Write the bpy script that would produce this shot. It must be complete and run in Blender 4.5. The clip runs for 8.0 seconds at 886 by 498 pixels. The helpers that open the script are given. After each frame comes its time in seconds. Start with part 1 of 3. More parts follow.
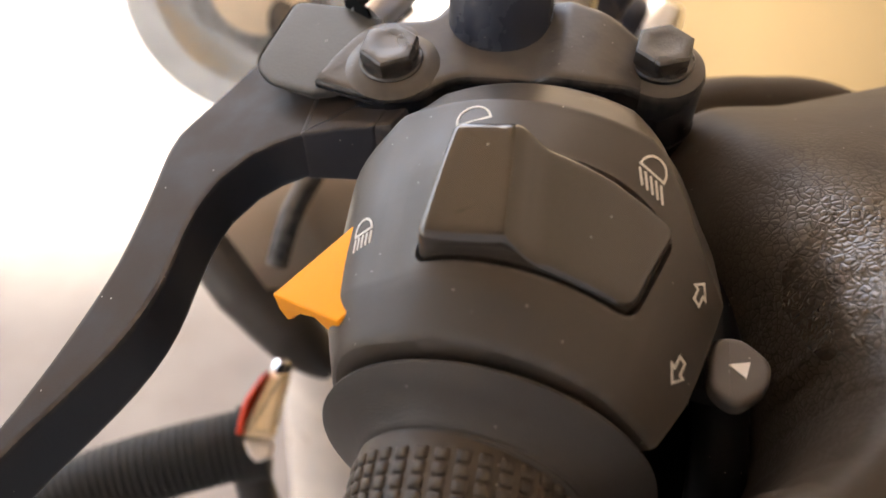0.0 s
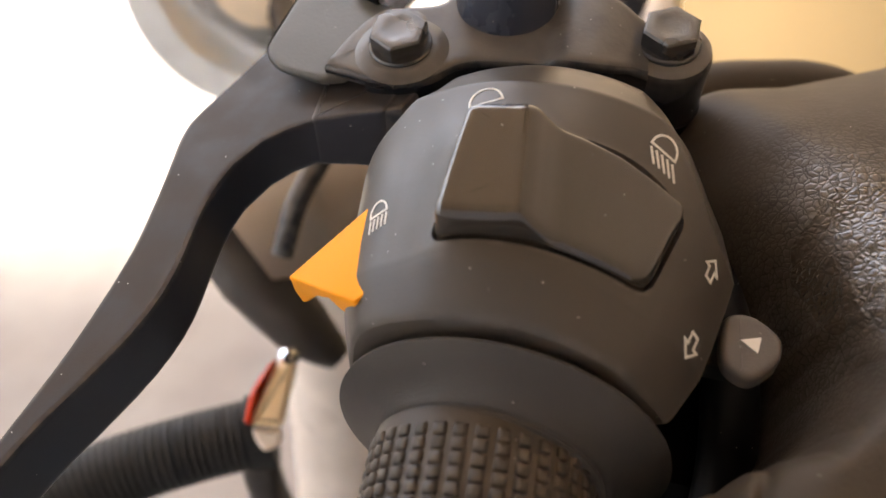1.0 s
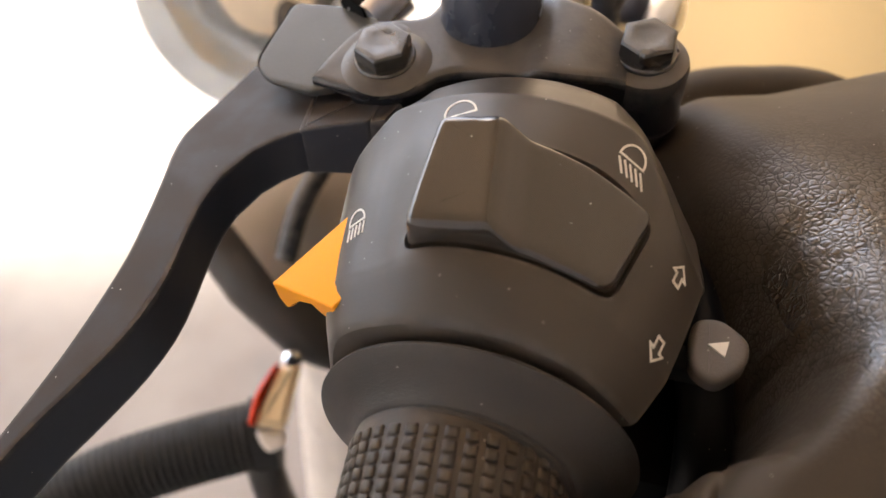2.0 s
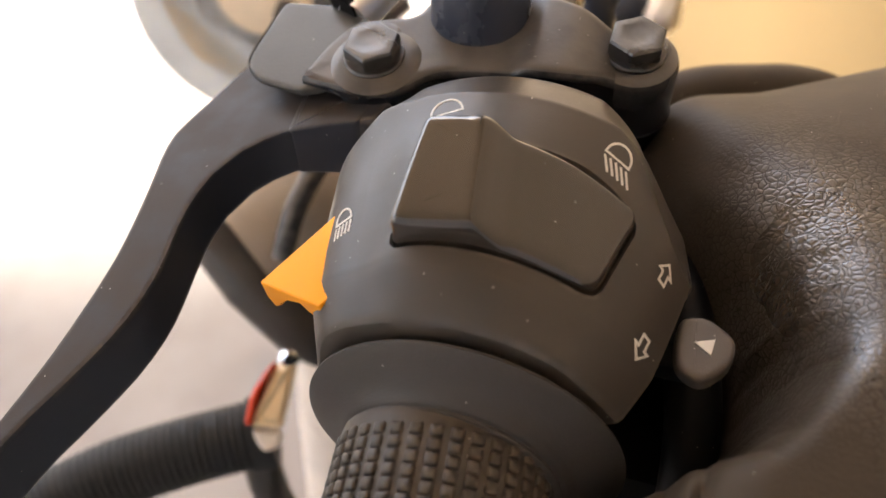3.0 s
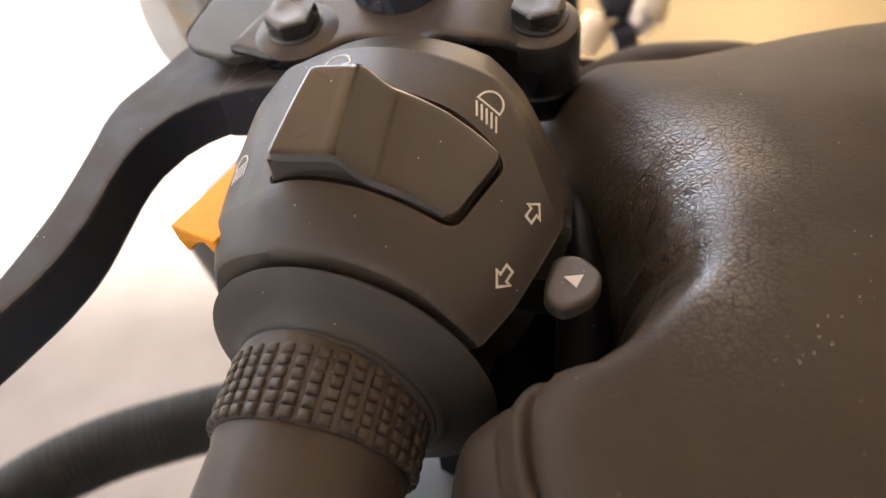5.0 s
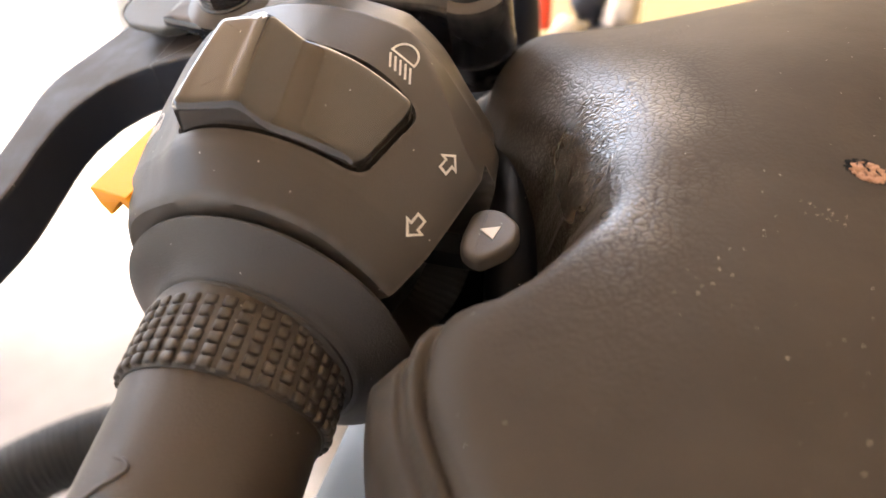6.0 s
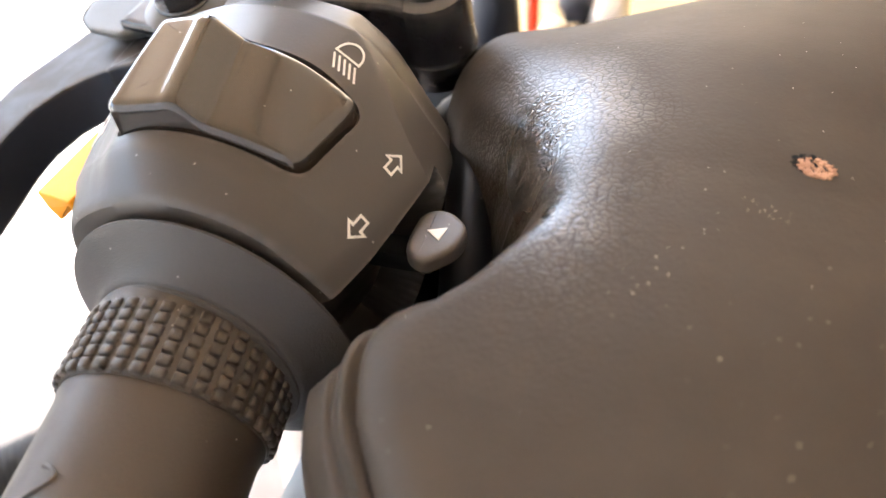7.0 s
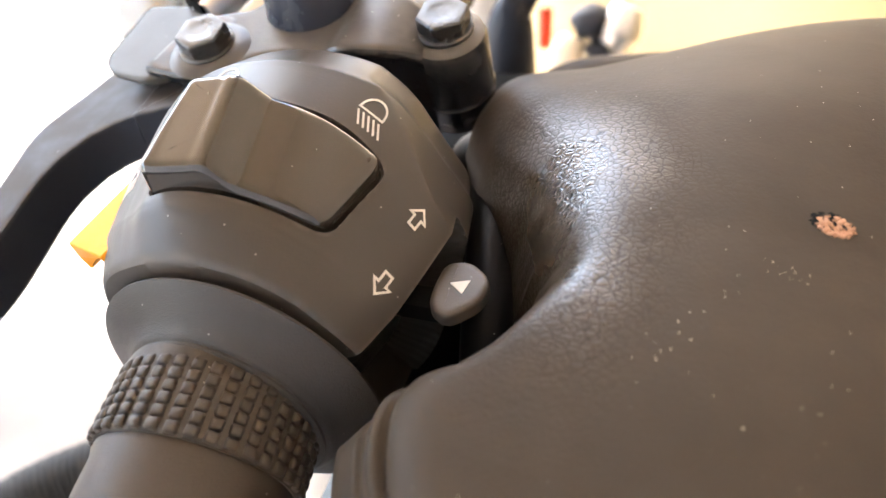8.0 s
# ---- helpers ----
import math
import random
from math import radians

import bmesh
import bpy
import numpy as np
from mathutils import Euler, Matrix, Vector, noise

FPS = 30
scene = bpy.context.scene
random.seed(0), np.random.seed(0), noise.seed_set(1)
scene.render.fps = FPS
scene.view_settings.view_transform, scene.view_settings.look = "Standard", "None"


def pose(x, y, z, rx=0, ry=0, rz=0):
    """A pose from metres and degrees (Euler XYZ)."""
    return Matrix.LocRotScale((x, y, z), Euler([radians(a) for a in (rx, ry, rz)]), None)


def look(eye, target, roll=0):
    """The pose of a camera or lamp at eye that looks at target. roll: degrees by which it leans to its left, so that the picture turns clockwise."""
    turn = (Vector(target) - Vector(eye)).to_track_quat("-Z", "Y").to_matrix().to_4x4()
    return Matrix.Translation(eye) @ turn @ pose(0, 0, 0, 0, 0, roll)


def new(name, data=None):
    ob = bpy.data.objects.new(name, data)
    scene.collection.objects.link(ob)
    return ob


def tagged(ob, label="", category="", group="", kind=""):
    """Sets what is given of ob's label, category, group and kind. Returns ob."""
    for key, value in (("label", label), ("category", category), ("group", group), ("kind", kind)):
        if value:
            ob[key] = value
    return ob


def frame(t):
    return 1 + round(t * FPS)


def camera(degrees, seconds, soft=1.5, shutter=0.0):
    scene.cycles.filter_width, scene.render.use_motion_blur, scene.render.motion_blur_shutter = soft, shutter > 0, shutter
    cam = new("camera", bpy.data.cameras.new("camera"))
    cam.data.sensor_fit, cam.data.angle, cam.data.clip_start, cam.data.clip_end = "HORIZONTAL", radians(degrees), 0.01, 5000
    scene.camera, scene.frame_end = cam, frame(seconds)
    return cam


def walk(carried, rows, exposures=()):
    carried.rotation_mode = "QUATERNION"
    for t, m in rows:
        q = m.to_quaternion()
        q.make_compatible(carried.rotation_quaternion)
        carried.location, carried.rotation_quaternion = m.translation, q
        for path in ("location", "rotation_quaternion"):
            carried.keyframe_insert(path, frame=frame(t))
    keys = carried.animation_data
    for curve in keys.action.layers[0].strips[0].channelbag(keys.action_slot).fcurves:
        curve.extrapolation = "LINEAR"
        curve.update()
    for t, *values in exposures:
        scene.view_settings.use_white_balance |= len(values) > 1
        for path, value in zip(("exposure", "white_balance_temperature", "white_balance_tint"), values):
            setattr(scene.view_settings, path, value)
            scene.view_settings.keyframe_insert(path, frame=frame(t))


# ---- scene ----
cam = camera(62.09, 8.0)
# seconds, place of the eye, and its turn in degrees
ROWS = [
    (0, 0.00000, 0.00000, 1.00000, 45.000, -0.000, -0.000),
    (0.5, -0.00177, 0.00079, 0.99910, 44.827, 0.071, -0.682),
    (1, -0.00241, -0.00233, 0.99971, 44.440, 0.400, -0.544),
    (1.5, 0.00144, -0.00366, 1.00319, 44.219, 1.000, -0.314),
    (1.7, 0.00289, -0.00447, 1.00315, 44.452, 1.256, -0.069),
    (2.8, 0.00527, -0.00472, 1.00216, 44.794, 1.455, 0.399),
    (3, 0.00642, -0.00483, 1.00293, 44.610, 1.592, 0.246),
    (3.5, 0.00885, -0.00602, 1.00461, 44.908, 1.936, 0.353),
    (4, 0.01407, -0.00810, 1.00672, 45.150, 2.228, 0.617),
    (4.2, 0.01751, -0.00882, 1.00639, 45.377, 2.387, 1.034),
    (4.5, 0.01998, -0.01000, 1.00772, 45.298, 2.830, 1.392),
    (5, 0.03151, -0.01899, 0.99948, 45.690, 3.550, 2.101),
    (5.2, 0.03786, -0.02169, 0.99692, 46.065, 3.625, 2.125),
    (6.3, 0.04676, -0.02542, 0.98724, 47.683, 4.161, 1.676),
    (6.5, 0.04922, -0.02491, 0.98677, 47.697, 4.211, 1.927),
    (7, 0.05446, -0.02387, 0.98661, 47.821, 4.695, 1.698),
    (7.5, 0.05545, -0.02223, 0.99062, 47.737, 5.288, 1.685),
    (8, 0.05302, -0.02004, 0.99442, 48.014, 5.486, 2.105),
]
# the picture brightens and cools once the camera looks down on the dark leather
walk(cam, [(t, pose(x, y, z, rx, ry, rz)) for t, x, y, z, rx, ry, rz in ROWS],
     [(0, 2.7, 6900, 10), (4.5, 2.7, 6900, 10), (5.2, 2.85, 6900, 10), (6.5, 3.64, 6550, 9), (7.2, 3.74, 6150, 6), (7.6, 3.74, 6150, 6), (8, 3.66, 6250, 6)])
cam.data.dof.use_dof, cam.data.dof.focus_distance, cam.data.dof.aperture_fstop = True, 0.126, 14.0

# ==== world, light
world = bpy.data.worlds.new("sky")
scene.world = world
world.use_nodes = True
wn = world.node_tree.nodes
sky = wn.new("ShaderNodeTexSky")
sky.sky_type, sky.sun_disc = "NISHITA", False
sky.dust_density = 2.5
sky.sun_elevation, sky.sun_rotation = radians(54), radians(-45)
wn["Background"].inputs["Strength"].default_value = 0.15
world.node_tree.links.new(sky.outputs[0], wn["Background"].inputs["Color"])
sun = new("sun", bpy.data.lights.new("sun", "SUN"))
sun.data.energy, sun.data.angle, sun.data.color = 5.0, radians(9), (1.0, 0.95, 0.87)
sun.matrix_world = look((-2.57, 2.57, 5.0), (0, 0, 0))


# ==== materials
def mat(name, base, rough=0.5, metal=0.0, spec=0.5, grain=0.0, grain_scale=3000.0, smudge=0.0, smudge_scale=60.0,
        blotch=None, blotch_scale=40.0, blotch_amount=0.5, dust=0.0, dust_scale=380.0, coat=0.0, wear=0.0, worn=(0.16, 0.145, 0.125), lit_film=None, film_rough=0.45):
    """A surface with a fine grain in relief, smudges in its gloss, blotches of a second colour, pale specks of dust,
    rubbed edges and a film on upward faces that joins dust with painted light from above."""
    m = bpy.data.materials.new(name)
    m.use_nodes = True
    nt = m.node_tree
    p = nt.nodes["Principled BSDF"]
    p.inputs["Roughness"].default_value, p.inputs["Metallic"].default_value = rough, metal
    p.inputs["Specular IOR Level"].default_value, p.inputs["Coat Weight"].default_value = spec, coat
    where = nt.nodes.new("ShaderNodeTexCoord").outputs["Object"]

    def noise_tex(scale, detail=4.0):
        n = nt.nodes.new("ShaderNodeTexNoise")
        n.inputs["Scale"].default_value, n.inputs["Detail"].default_value = scale, detail
        nt.links.new(where, n.inputs["Vector"])
        return n.outputs["Fac"]

    def ramp(fac, a, b, low, high):
        r = nt.nodes.new("ShaderNodeMapRange")
        for key, value in (("From Min", a), ("From Max", b), ("To Min", low), ("To Max", high)):
            r.inputs[key].default_value = value
        nt.links.new(fac, r.inputs["Value"])
        return r.outputs["Result"]

    def mix(fac, a, b):
        x = nt.nodes.new("ShaderNodeMix")
        x.data_type = "RGBA"
        for key, value in (("A", a), ("B", b)):
            socket = [s for s in x.inputs if s.name == key and s.type == "RGBA"][0]
            if isinstance(value, tuple):
                socket.default_value = (*value[:3], 1)
            else:
                nt.links.new(value, socket)
        nt.links.new(fac, x.inputs[0])
        return [s for s in x.outputs if s.type == "RGBA"][0]

    colour = mix(ramp(noise_tex(blotch_scale), 0.35, 0.7, 0.0, blotch_amount), base, blotch or tuple(c * 1.35 for c in base))
    gloss = None
    # upward faces take the film colour: dust, and top light put into the colour
    if lit_film:
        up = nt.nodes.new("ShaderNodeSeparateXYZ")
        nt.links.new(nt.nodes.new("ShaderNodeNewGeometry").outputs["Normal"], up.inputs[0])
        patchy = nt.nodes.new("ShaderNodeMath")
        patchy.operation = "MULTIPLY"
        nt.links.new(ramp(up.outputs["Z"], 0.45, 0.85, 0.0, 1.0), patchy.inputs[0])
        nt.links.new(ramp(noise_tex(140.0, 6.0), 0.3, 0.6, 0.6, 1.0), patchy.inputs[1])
        colour = mix(patchy.outputs[0], colour, lit_film)
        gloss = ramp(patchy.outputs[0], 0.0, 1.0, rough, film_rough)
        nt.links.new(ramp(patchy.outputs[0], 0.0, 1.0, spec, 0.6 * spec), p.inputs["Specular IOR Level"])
    if wear:
        bend = nt.nodes.new("ShaderNodeNewGeometry").outputs["Pointiness"]
        rub = nt.nodes.new("ShaderNodeMath")
        rub.operation = "MULTIPLY"
        nt.links.new(ramp(bend, 0.51, 0.57, 0.0, wear), rub.inputs[0])
        nt.links.new(ramp(noise_tex(260.0, 5.0), 0.38, 0.6, 0.15, 1.0), rub.inputs[1])
        colour = mix(rub.outputs[0], colour, worn)
    if dust:
        v = nt.nodes.new("ShaderNodeTexVoronoi")
        v.inputs["Scale"].default_value = dust_scale
        nt.links.new(where, v.inputs["Vector"])
        near = ramp(v.outputs["Distance"], 0.035, 0.065, 1.0, 0.0)
        sep = nt.nodes.new("ShaderNodeSeparateColor")
        nt.links.new(v.outputs["Color"], sep.inputs[0])
        some = ramp(sep.outputs[0], 1 - dust, 1 - dust + 0.01, 0.0, 0.75)
        both = nt.nodes.new("ShaderNodeMath")
        both.operation = "MULTIPLY"
        nt.links.new(near, both.inputs[0]), nt.links.new(some, both.inputs[1])
        colour = mix(both.outputs[0], colour, (0.55, 0.52, 0.47))
    nt.links.new(colour, p.inputs["Base Color"])
    if gloss:
        nt.links.new(gloss, p.inputs["Roughness"])
    elif smudge:
        nt.links.new(ramp(noise_tex(smudge_scale, 6.0), 0.3, 0.7, max(0.02, rough - smudge), rough + smudge), p.inputs["Roughness"])
    if grain:
        b = nt.nodes.new("ShaderNodeBump")
        b.inputs["Strength"].default_value, b.inputs["Distance"].default_value = grain, 0.0004
        nt.links.new(noise_tex(grain_scale, 3.0), b.inputs["Height"])
        nt.links.new(b.outputs[0], p.inputs["Normal"])
    return m


def leather_mat():
    """Black leather: a web of creases round the dent that fades into a worn smooth skin, with pale specks."""
    m = mat("leather", (0.043, 0.0325, 0.0225), 0.36, spec=0.5, blotch=(0.056, 0.043, 0.030), blotch_scale=55, blotch_amount=0.9, dust=0.4, dust_scale=520)
    nt = m.node_tree
    p = nt.nodes["Principled BSDF"]
    where = nt.nodes.new("ShaderNodeTexCoord").outputs["Object"]

    def spread(fac, a, b, low, high, kind="SMOOTHSTEP"):
        r = nt.nodes.new("ShaderNodeMapRange")
        r.interpolation_type = kind
        for key, value in (("From Min", a), ("From Max", b), ("To Min", low), ("To Max", high)):
            r.inputs[key].default_value = value
        nt.links.new(fac, r.inputs["Value"])
        return r.outputs["Result"]

    def relief(strength, distance, height, below=None):
        b = nt.nodes.new("ShaderNodeBump")
        b.inputs["Distance"].default_value = distance
        nt.links.new(height, b.inputs["Height"])
        if isinstance(strength, float):
            b.inputs["Strength"].default_value = strength
        else:
            nt.links.new(strength, b.inputs["Strength"])
        if below:
            nt.links.new(below, b.inputs["Normal"])
        return b.outputs[0]

    warp = nt.nodes.new("ShaderNodeTexNoise")
    warp.inputs["Scale"].default_value, warp.inputs["Detail"].default_value = 500, 2
    nt.links.new(where, warp.inputs["Vector"])
    add = nt.nodes.new("ShaderNodeVectorMath")
    add.operation = "MULTIPLY_ADD"
    add.inputs[1].default_value = (0.0008, 0.0008, 0.0008)
    nt.links.new(warp.outputs["Color"], add.inputs[0]), nt.links.new(where, add.inputs[2])
    # the cells are drawn out along the folds
    squeeze = nt.nodes.new("ShaderNodeVectorMath")
    squeeze.operation = "MULTIPLY"
    squeeze.inputs[1].default_value = (0.86, 1.0, 0.9)
    nt.links.new(add.outputs[0], squeeze.inputs[0])
    cells = nt.nodes.new("ShaderNodeTexVoronoi")
    cells.feature = "DISTANCE_TO_EDGE"
    cells.inputs["Scale"].default_value = 860
    nt.links.new(squeeze.outputs[0], cells.inputs["Vector"])
    # rounded pebbles, parted here and there by longer folds
    pebbles = spread(cells.outputs["Distance"], 0.0, 0.30, 0.0, 1.0)
    folds = nt.nodes.new("ShaderNodeTexVoronoi")
    folds.feature = "DISTANCE_TO_EDGE"
    folds.inputs["Scale"].default_value = 230
    nt.links.new(squeeze.outputs[0], folds.inputs["Vector"])
    lower = nt.nodes.new("ShaderNodeMath")
    lower.operation = "MINIMUM"
    nt.links.new(pebbles, lower.inputs[0]), nt.links.new(spread(folds.outputs["Distance"], 0.0, 0.07, -0.25, 1.0), lower.inputs[1])
    creases = lower.outputs[0]
    # distance from the dent, reckoned shorter along the tank
    flat = nt.nodes.new("ShaderNodeVectorMath")
    flat.operation = "MULTIPLY"
    flat.inputs[1].default_value = (0.75, 0.52, 0.5)
    nt.links.new(where, flat.inputs[0])
    away = nt.nodes.new("ShaderNodeVectorMath")
    away.operation = "DISTANCE"
    away.inputs[1].default_value = (0.0368, 0.0176, 0.0090)
    nt.links.new(flat.outputs[0], away.inputs[0])
    # the rolled rim on the near side is grained too
    rim = nt.nodes.new("ShaderNodeVectorMath")
    rim.operation = "DISTANCE"
    rim.inputs[1].default_value = (0.0405, 0.0062, 0.0118)
    nt.links.new(flat.outputs[0], rim.inputs[0])
    rim_far = nt.nodes.new("ShaderNodeMath")
    rim_far.operation = "ADD"
    rim_far.inputs[1].default_value = 0.006
    nt.links.new(rim.outputs["Value"], rim_far.inputs[0])
    nearest = nt.nodes.new("ShaderNodeMath")
    nearest.operation = "SMOOTH_MIN"
    nearest.inputs[2].default_value = 0.006
    nt.links.new(away.outputs["Value"], nearest.inputs[0]), nt.links.new(rim_far.outputs[0], nearest.inputs[1])
    uneven = nt.nodes.new("ShaderNodeTexNoise")
    uneven.inputs["Scale"].default_value = 90
    nt.links.new(where, uneven.inputs["Vector"])
    reach = nt.nodes.new("ShaderNodeMath")
    reach.operation = "MULTIPLY_ADD"
    reach.inputs[1].default_value = 0.014
    nt.links.new(uneven.outputs["Fac"], reach.inputs[0]), nt.links.new(nearest.outputs[0], reach.inputs[2])
    level = spread(reach.outputs[0], 0.015, 0.034, 0.25, 0.05)
    # shade in the creases, put into the skin's colour
    crease_shade = nt.nodes.new("ShaderNodeMath")
    crease_shade.operation = "MULTIPLY"
    nt.links.new(spread(cells.outputs["Distance"], 0.01, 0.08, 1.0, 0.0), crease_shade.inputs[0])
    nt.links.new(spread(reach.outputs[0], 0.014, 0.028, 0.5, 0.0), crease_shade.inputs[1])
    shaded_skin = nt.nodes.new("ShaderNodeMix")
    shaded_skin.data_type = "RGBA"
    skin_colour, shade_colour = [k for k in shaded_skin.inputs if k.type == "RGBA"]
    shade_colour.default_value = (0.010, 0.008, 0.006, 1)
    nt.links.new(p.inputs["Base Color"].links[0].from_socket, skin_colour)
    nt.links.new(crease_shade.outputs[0], shaded_skin.inputs[0])
    nt.links.new([k for k in shaded_skin.outputs if k.type == "RGBA"][0], p.inputs["Base Color"])
    fine = nt.nodes.new("ShaderNodeTexNoise")
    fine.inputs["Scale"].default_value, fine.inputs["Detail"].default_value = 2600, 2
    nt.links.new(where, fine.inputs["Vector"])
    soft = nt.nodes.new("ShaderNodeTexNoise")
    soft.inputs["Scale"].default_value, soft.inputs["Detail"].default_value = 170, 2
    nt.links.new(where, soft.inputs["Vector"])
    low = relief(0.12, 0.0012, soft.outputs["Fac"])
    mid = relief(level, 0.00026, creases, low)
    nt.links.new(relief(0.10, 0.0001, fine.outputs["Fac"], mid), p.inputs["Normal"])
    # the dent and its rim are polished
    rubbed = nt.nodes.new("ShaderNodeMath")
    rubbed.operation = "MULTIPLY_ADD"
    rubbed.inputs[1].default_value = 0.006
    nt.links.new(uneven.outputs["Fac"], rubbed.inputs[0]), nt.links.new(nearest.outputs[0], rubbed.inputs[2])
    nt.links.new(spread(rubbed.outputs[0], 0.007, 0.019, 0.25, 0.56), p.inputs["Roughness"])
    dry = nt.nodes.new("ShaderNodeMath")
    dry.operation = "MULTIPLY"
    nt.links.new(spread(rubbed.outputs[0], 0.007, 0.018, 0.88, 0.18), dry.inputs[0])
    # the darkened creases lose gloss too, as shaded hollows
    nt.links.new(spread(crease_shade.outputs[0], 0.0, 0.5, 1.0, 0.35), dry.inputs[1])
    nt.links.new(dry.outputs[0], p.inputs["Specular IOR Level"])
    return m


PLASTIC = mat("satin_plastic", (0.044, 0.036, 0.028), 0.42, spec=0.55, grain=0.10, smudge=0.08, dust=0.6, wear=0.5)
GLOSS = mat("polished_plastic", (0.026, 0.020, 0.0145), 0.13, spec=0.6, coat=0.55, grain=0.02, smudge=0.06, dust=0.5)
RUBBER = mat("rubber", (0.036, 0.031, 0.026), 0.5, grain=0.3, smudge=0.06, dust=0.4)
GUARD_RUBBER = mat("guard_rubber", (0.016, 0.016, 0.015), 0.6, spec=0.3, grain=0.2, dust=0.3)
GRIP_RUBBER = mat("grip_rubber", (0.045, 0.034, 0.024), 0.5, grain=0.2, smudge=0.08, dust=0.4)
# dusty top film, made paler to stand for light on the upward faces
PAINTED = mat("black_painted_metal", (0.011, 0.012, 0.016), 0.22, spec=0.5, wear=0.6, grain=0.12, grain_scale=1100, blotch=(0.022, 0.022, 0.024), blotch_scale=420, blotch_amount=0.4, dust=0.8, lit_film=(0.125, 0.111, 0.097), film_rough=0.42)
# the bluish base paints sky reflected in the sides; dusty brown on top
LEVER = mat("lever_paint", (0.018, 0.021, 0.030), 0.34, spec=0.35, grain=0.08, dust=0.6, wear=0.5, lit_film=(0.042, 0.032, 0.024), film_rough=0.6)
SATIN_METAL = mat("satin_cast_metal", (0.058, 0.058, 0.053), 0.45, wear=0.6, grain=0.15, grain_scale=1500, smudge=0.08, dust=0.5)
BOLT = mat("blackened_steel", (0.085, 0.083, 0.08), 0.3, metal=0.75, grain=0.3, smudge=0.12, blotch=(0.14, 0.13, 0.12), blotch_scale=300)
BOOT = mat("boot_rubber", (0.036, 0.042, 0.060), 0.28, grain=0.06, smudge=0.08, dust=0.8)
ORANGE = mat("orange_plastic", (0.95, 0.35, 0.008), 0.5, spec=0.25, smudge=0.05, blotch=(0.97, 0.36, 0.016), blotch_scale=30)
GREY_PLASTIC = mat("grey_plastic", (0.07, 0.058, 0.048), 0.5, grain=0.2, smudge=0.05, dust=0.3)
WHITE_PRINT = mat("white_print", (0.72, 0.69, 0.63), 0.5, blotch_scale=300, blotch=(0.55, 0.52, 0.47))
LEATHER = leather_mat()
FOAM = mat("torn_backing", (0.5, 0.28, 0.17), 0.9, grain=1.0, grain_scale=900, blotch=(0.25, 0.12, 0.07), blotch_scale=300)
SCUFF = mat("pale_flecks", (0.34, 0.29, 0.23), 0.7)
CHROME = mat("chrome", (0.75, 0.76, 0.78), 0.08, metal=1.0, smudge=0.05)
GREY_PAINT = mat("grey_paint", (0.78, 0.70, 0.61), 0.35, smudge=0.1)
PANEL = mat("grey_side_panel", (0.16, 0.165, 0.16), 0.4, smudge=0.1)
TAN_PAINT = mat("tan_panel", (0.30, 0.24, 0.18), 0.4, smudge=0.1)
AMBER = mat("amber_lens", (0.86, 0.66, 0.4), 0.15, smudge=0.04)
RED = mat("red_lens", (0.7, 0.06, 0.02), 0.2, smudge=0.04)
RING_PAINT = mat("pale_blue_grey_ring", (0.78, 0.87, 0.95), 0.25, smudge=0.08)
CREAM = mat("cream_plastic", (0.86, 0.76, 0.60), 0.4, smudge=0.08)
HOSE = mat("hose_rubber", (0.008, 0.008, 0.009), 0.4, spec=0.15, grain=0.08, smudge=0.08, dust=0.4)
FRAME_BLACK = mat("dull_black_frame", (0.007, 0.007, 0.007), 0.8, spec=0.1)
BRUSHED = mat("bright_metal", (0.85, 0.85, 0.86), 0.35, metal=1.0, smudge=0.05)
CABLE = mat("cable_sheath", (0.02, 0.024, 0.036), 0.5, smudge=0.08)
CONCRETE = mat("pale_concrete", (0.30, 0.275, 0.255), 0.75, grain=0.8, grain_scale=400, smudge=0.1, smudge_scale=4, blotch=(0.20, 0.175, 0.165), blotch_scale=5, blotch_amount=0.8)
OCHRE = mat("ochre_wall", (0.205, 0.136, 0.055), 0.8, grain=0.5, grain_scale=300, blotch=(0.185, 0.122, 0.049), blotch_scale=3)
LIME = mat("cream_plaster", (0.54, 0.44, 0.33), 0.85, grain=0.5, grain_scale=200, blotch_scale=2)

WHITEWASH = mat("whitewash", (0.72, 0.70, 0.66), 0.85, grain=0.5, grain_scale=200, blotch=(0.6, 0.57, 0.52), blotch_scale=2)
PLASTER = mat("brown_plaster", (0.50, 0.39, 0.28), 0.85, grain=0.5, grain_scale=200, blotch_scale=2)
PALE_WALL = mat("pale_wall", (0.60, 0.62, 0.65), 0.8, grain=0.5, grain_scale=300, blotch=(0.5, 0.51, 0.53), blotch_scale=3)

MM = 0.001


# ==== mesh helpers (lengths in millimetres unless unit is given)
def shade(me, degrees=32):
    """Smooth faces, with a sharp edge wherever two faces meet at more than this."""
    bm = bmesh.new()
    bm.from_mesh(me)
    for fa in bm.faces:
        fa.smooth = True
    for e in bm.edges:
        e.smooth = len(e.link_faces) != 2 or e.calc_face_angle(0) < radians(degrees)
    bm.to_mesh(me)
    bm.free()


def part(name, bm, material, parent=None, label="", unit=MM, sharp=32, m=None):
    """One mesh object out of a bmesh, under a thing or a part."""
    if unit != 1:
        bm.transform(Matrix.Scale(unit, 4))
    bmesh.ops.recalc_face_normals(bm, faces=bm.faces[:])
    me = bpy.data.meshes.new(name)
    bm.to_mesh(me)
    bm.free()
    me.materials.append(material)
    shade(me, sharp)
    ob = new(name, me)
    ob.parent = parent
    if m is not None:
        ob.matrix_basis = m
    if label:
        tagged(ob, label)
    return ob


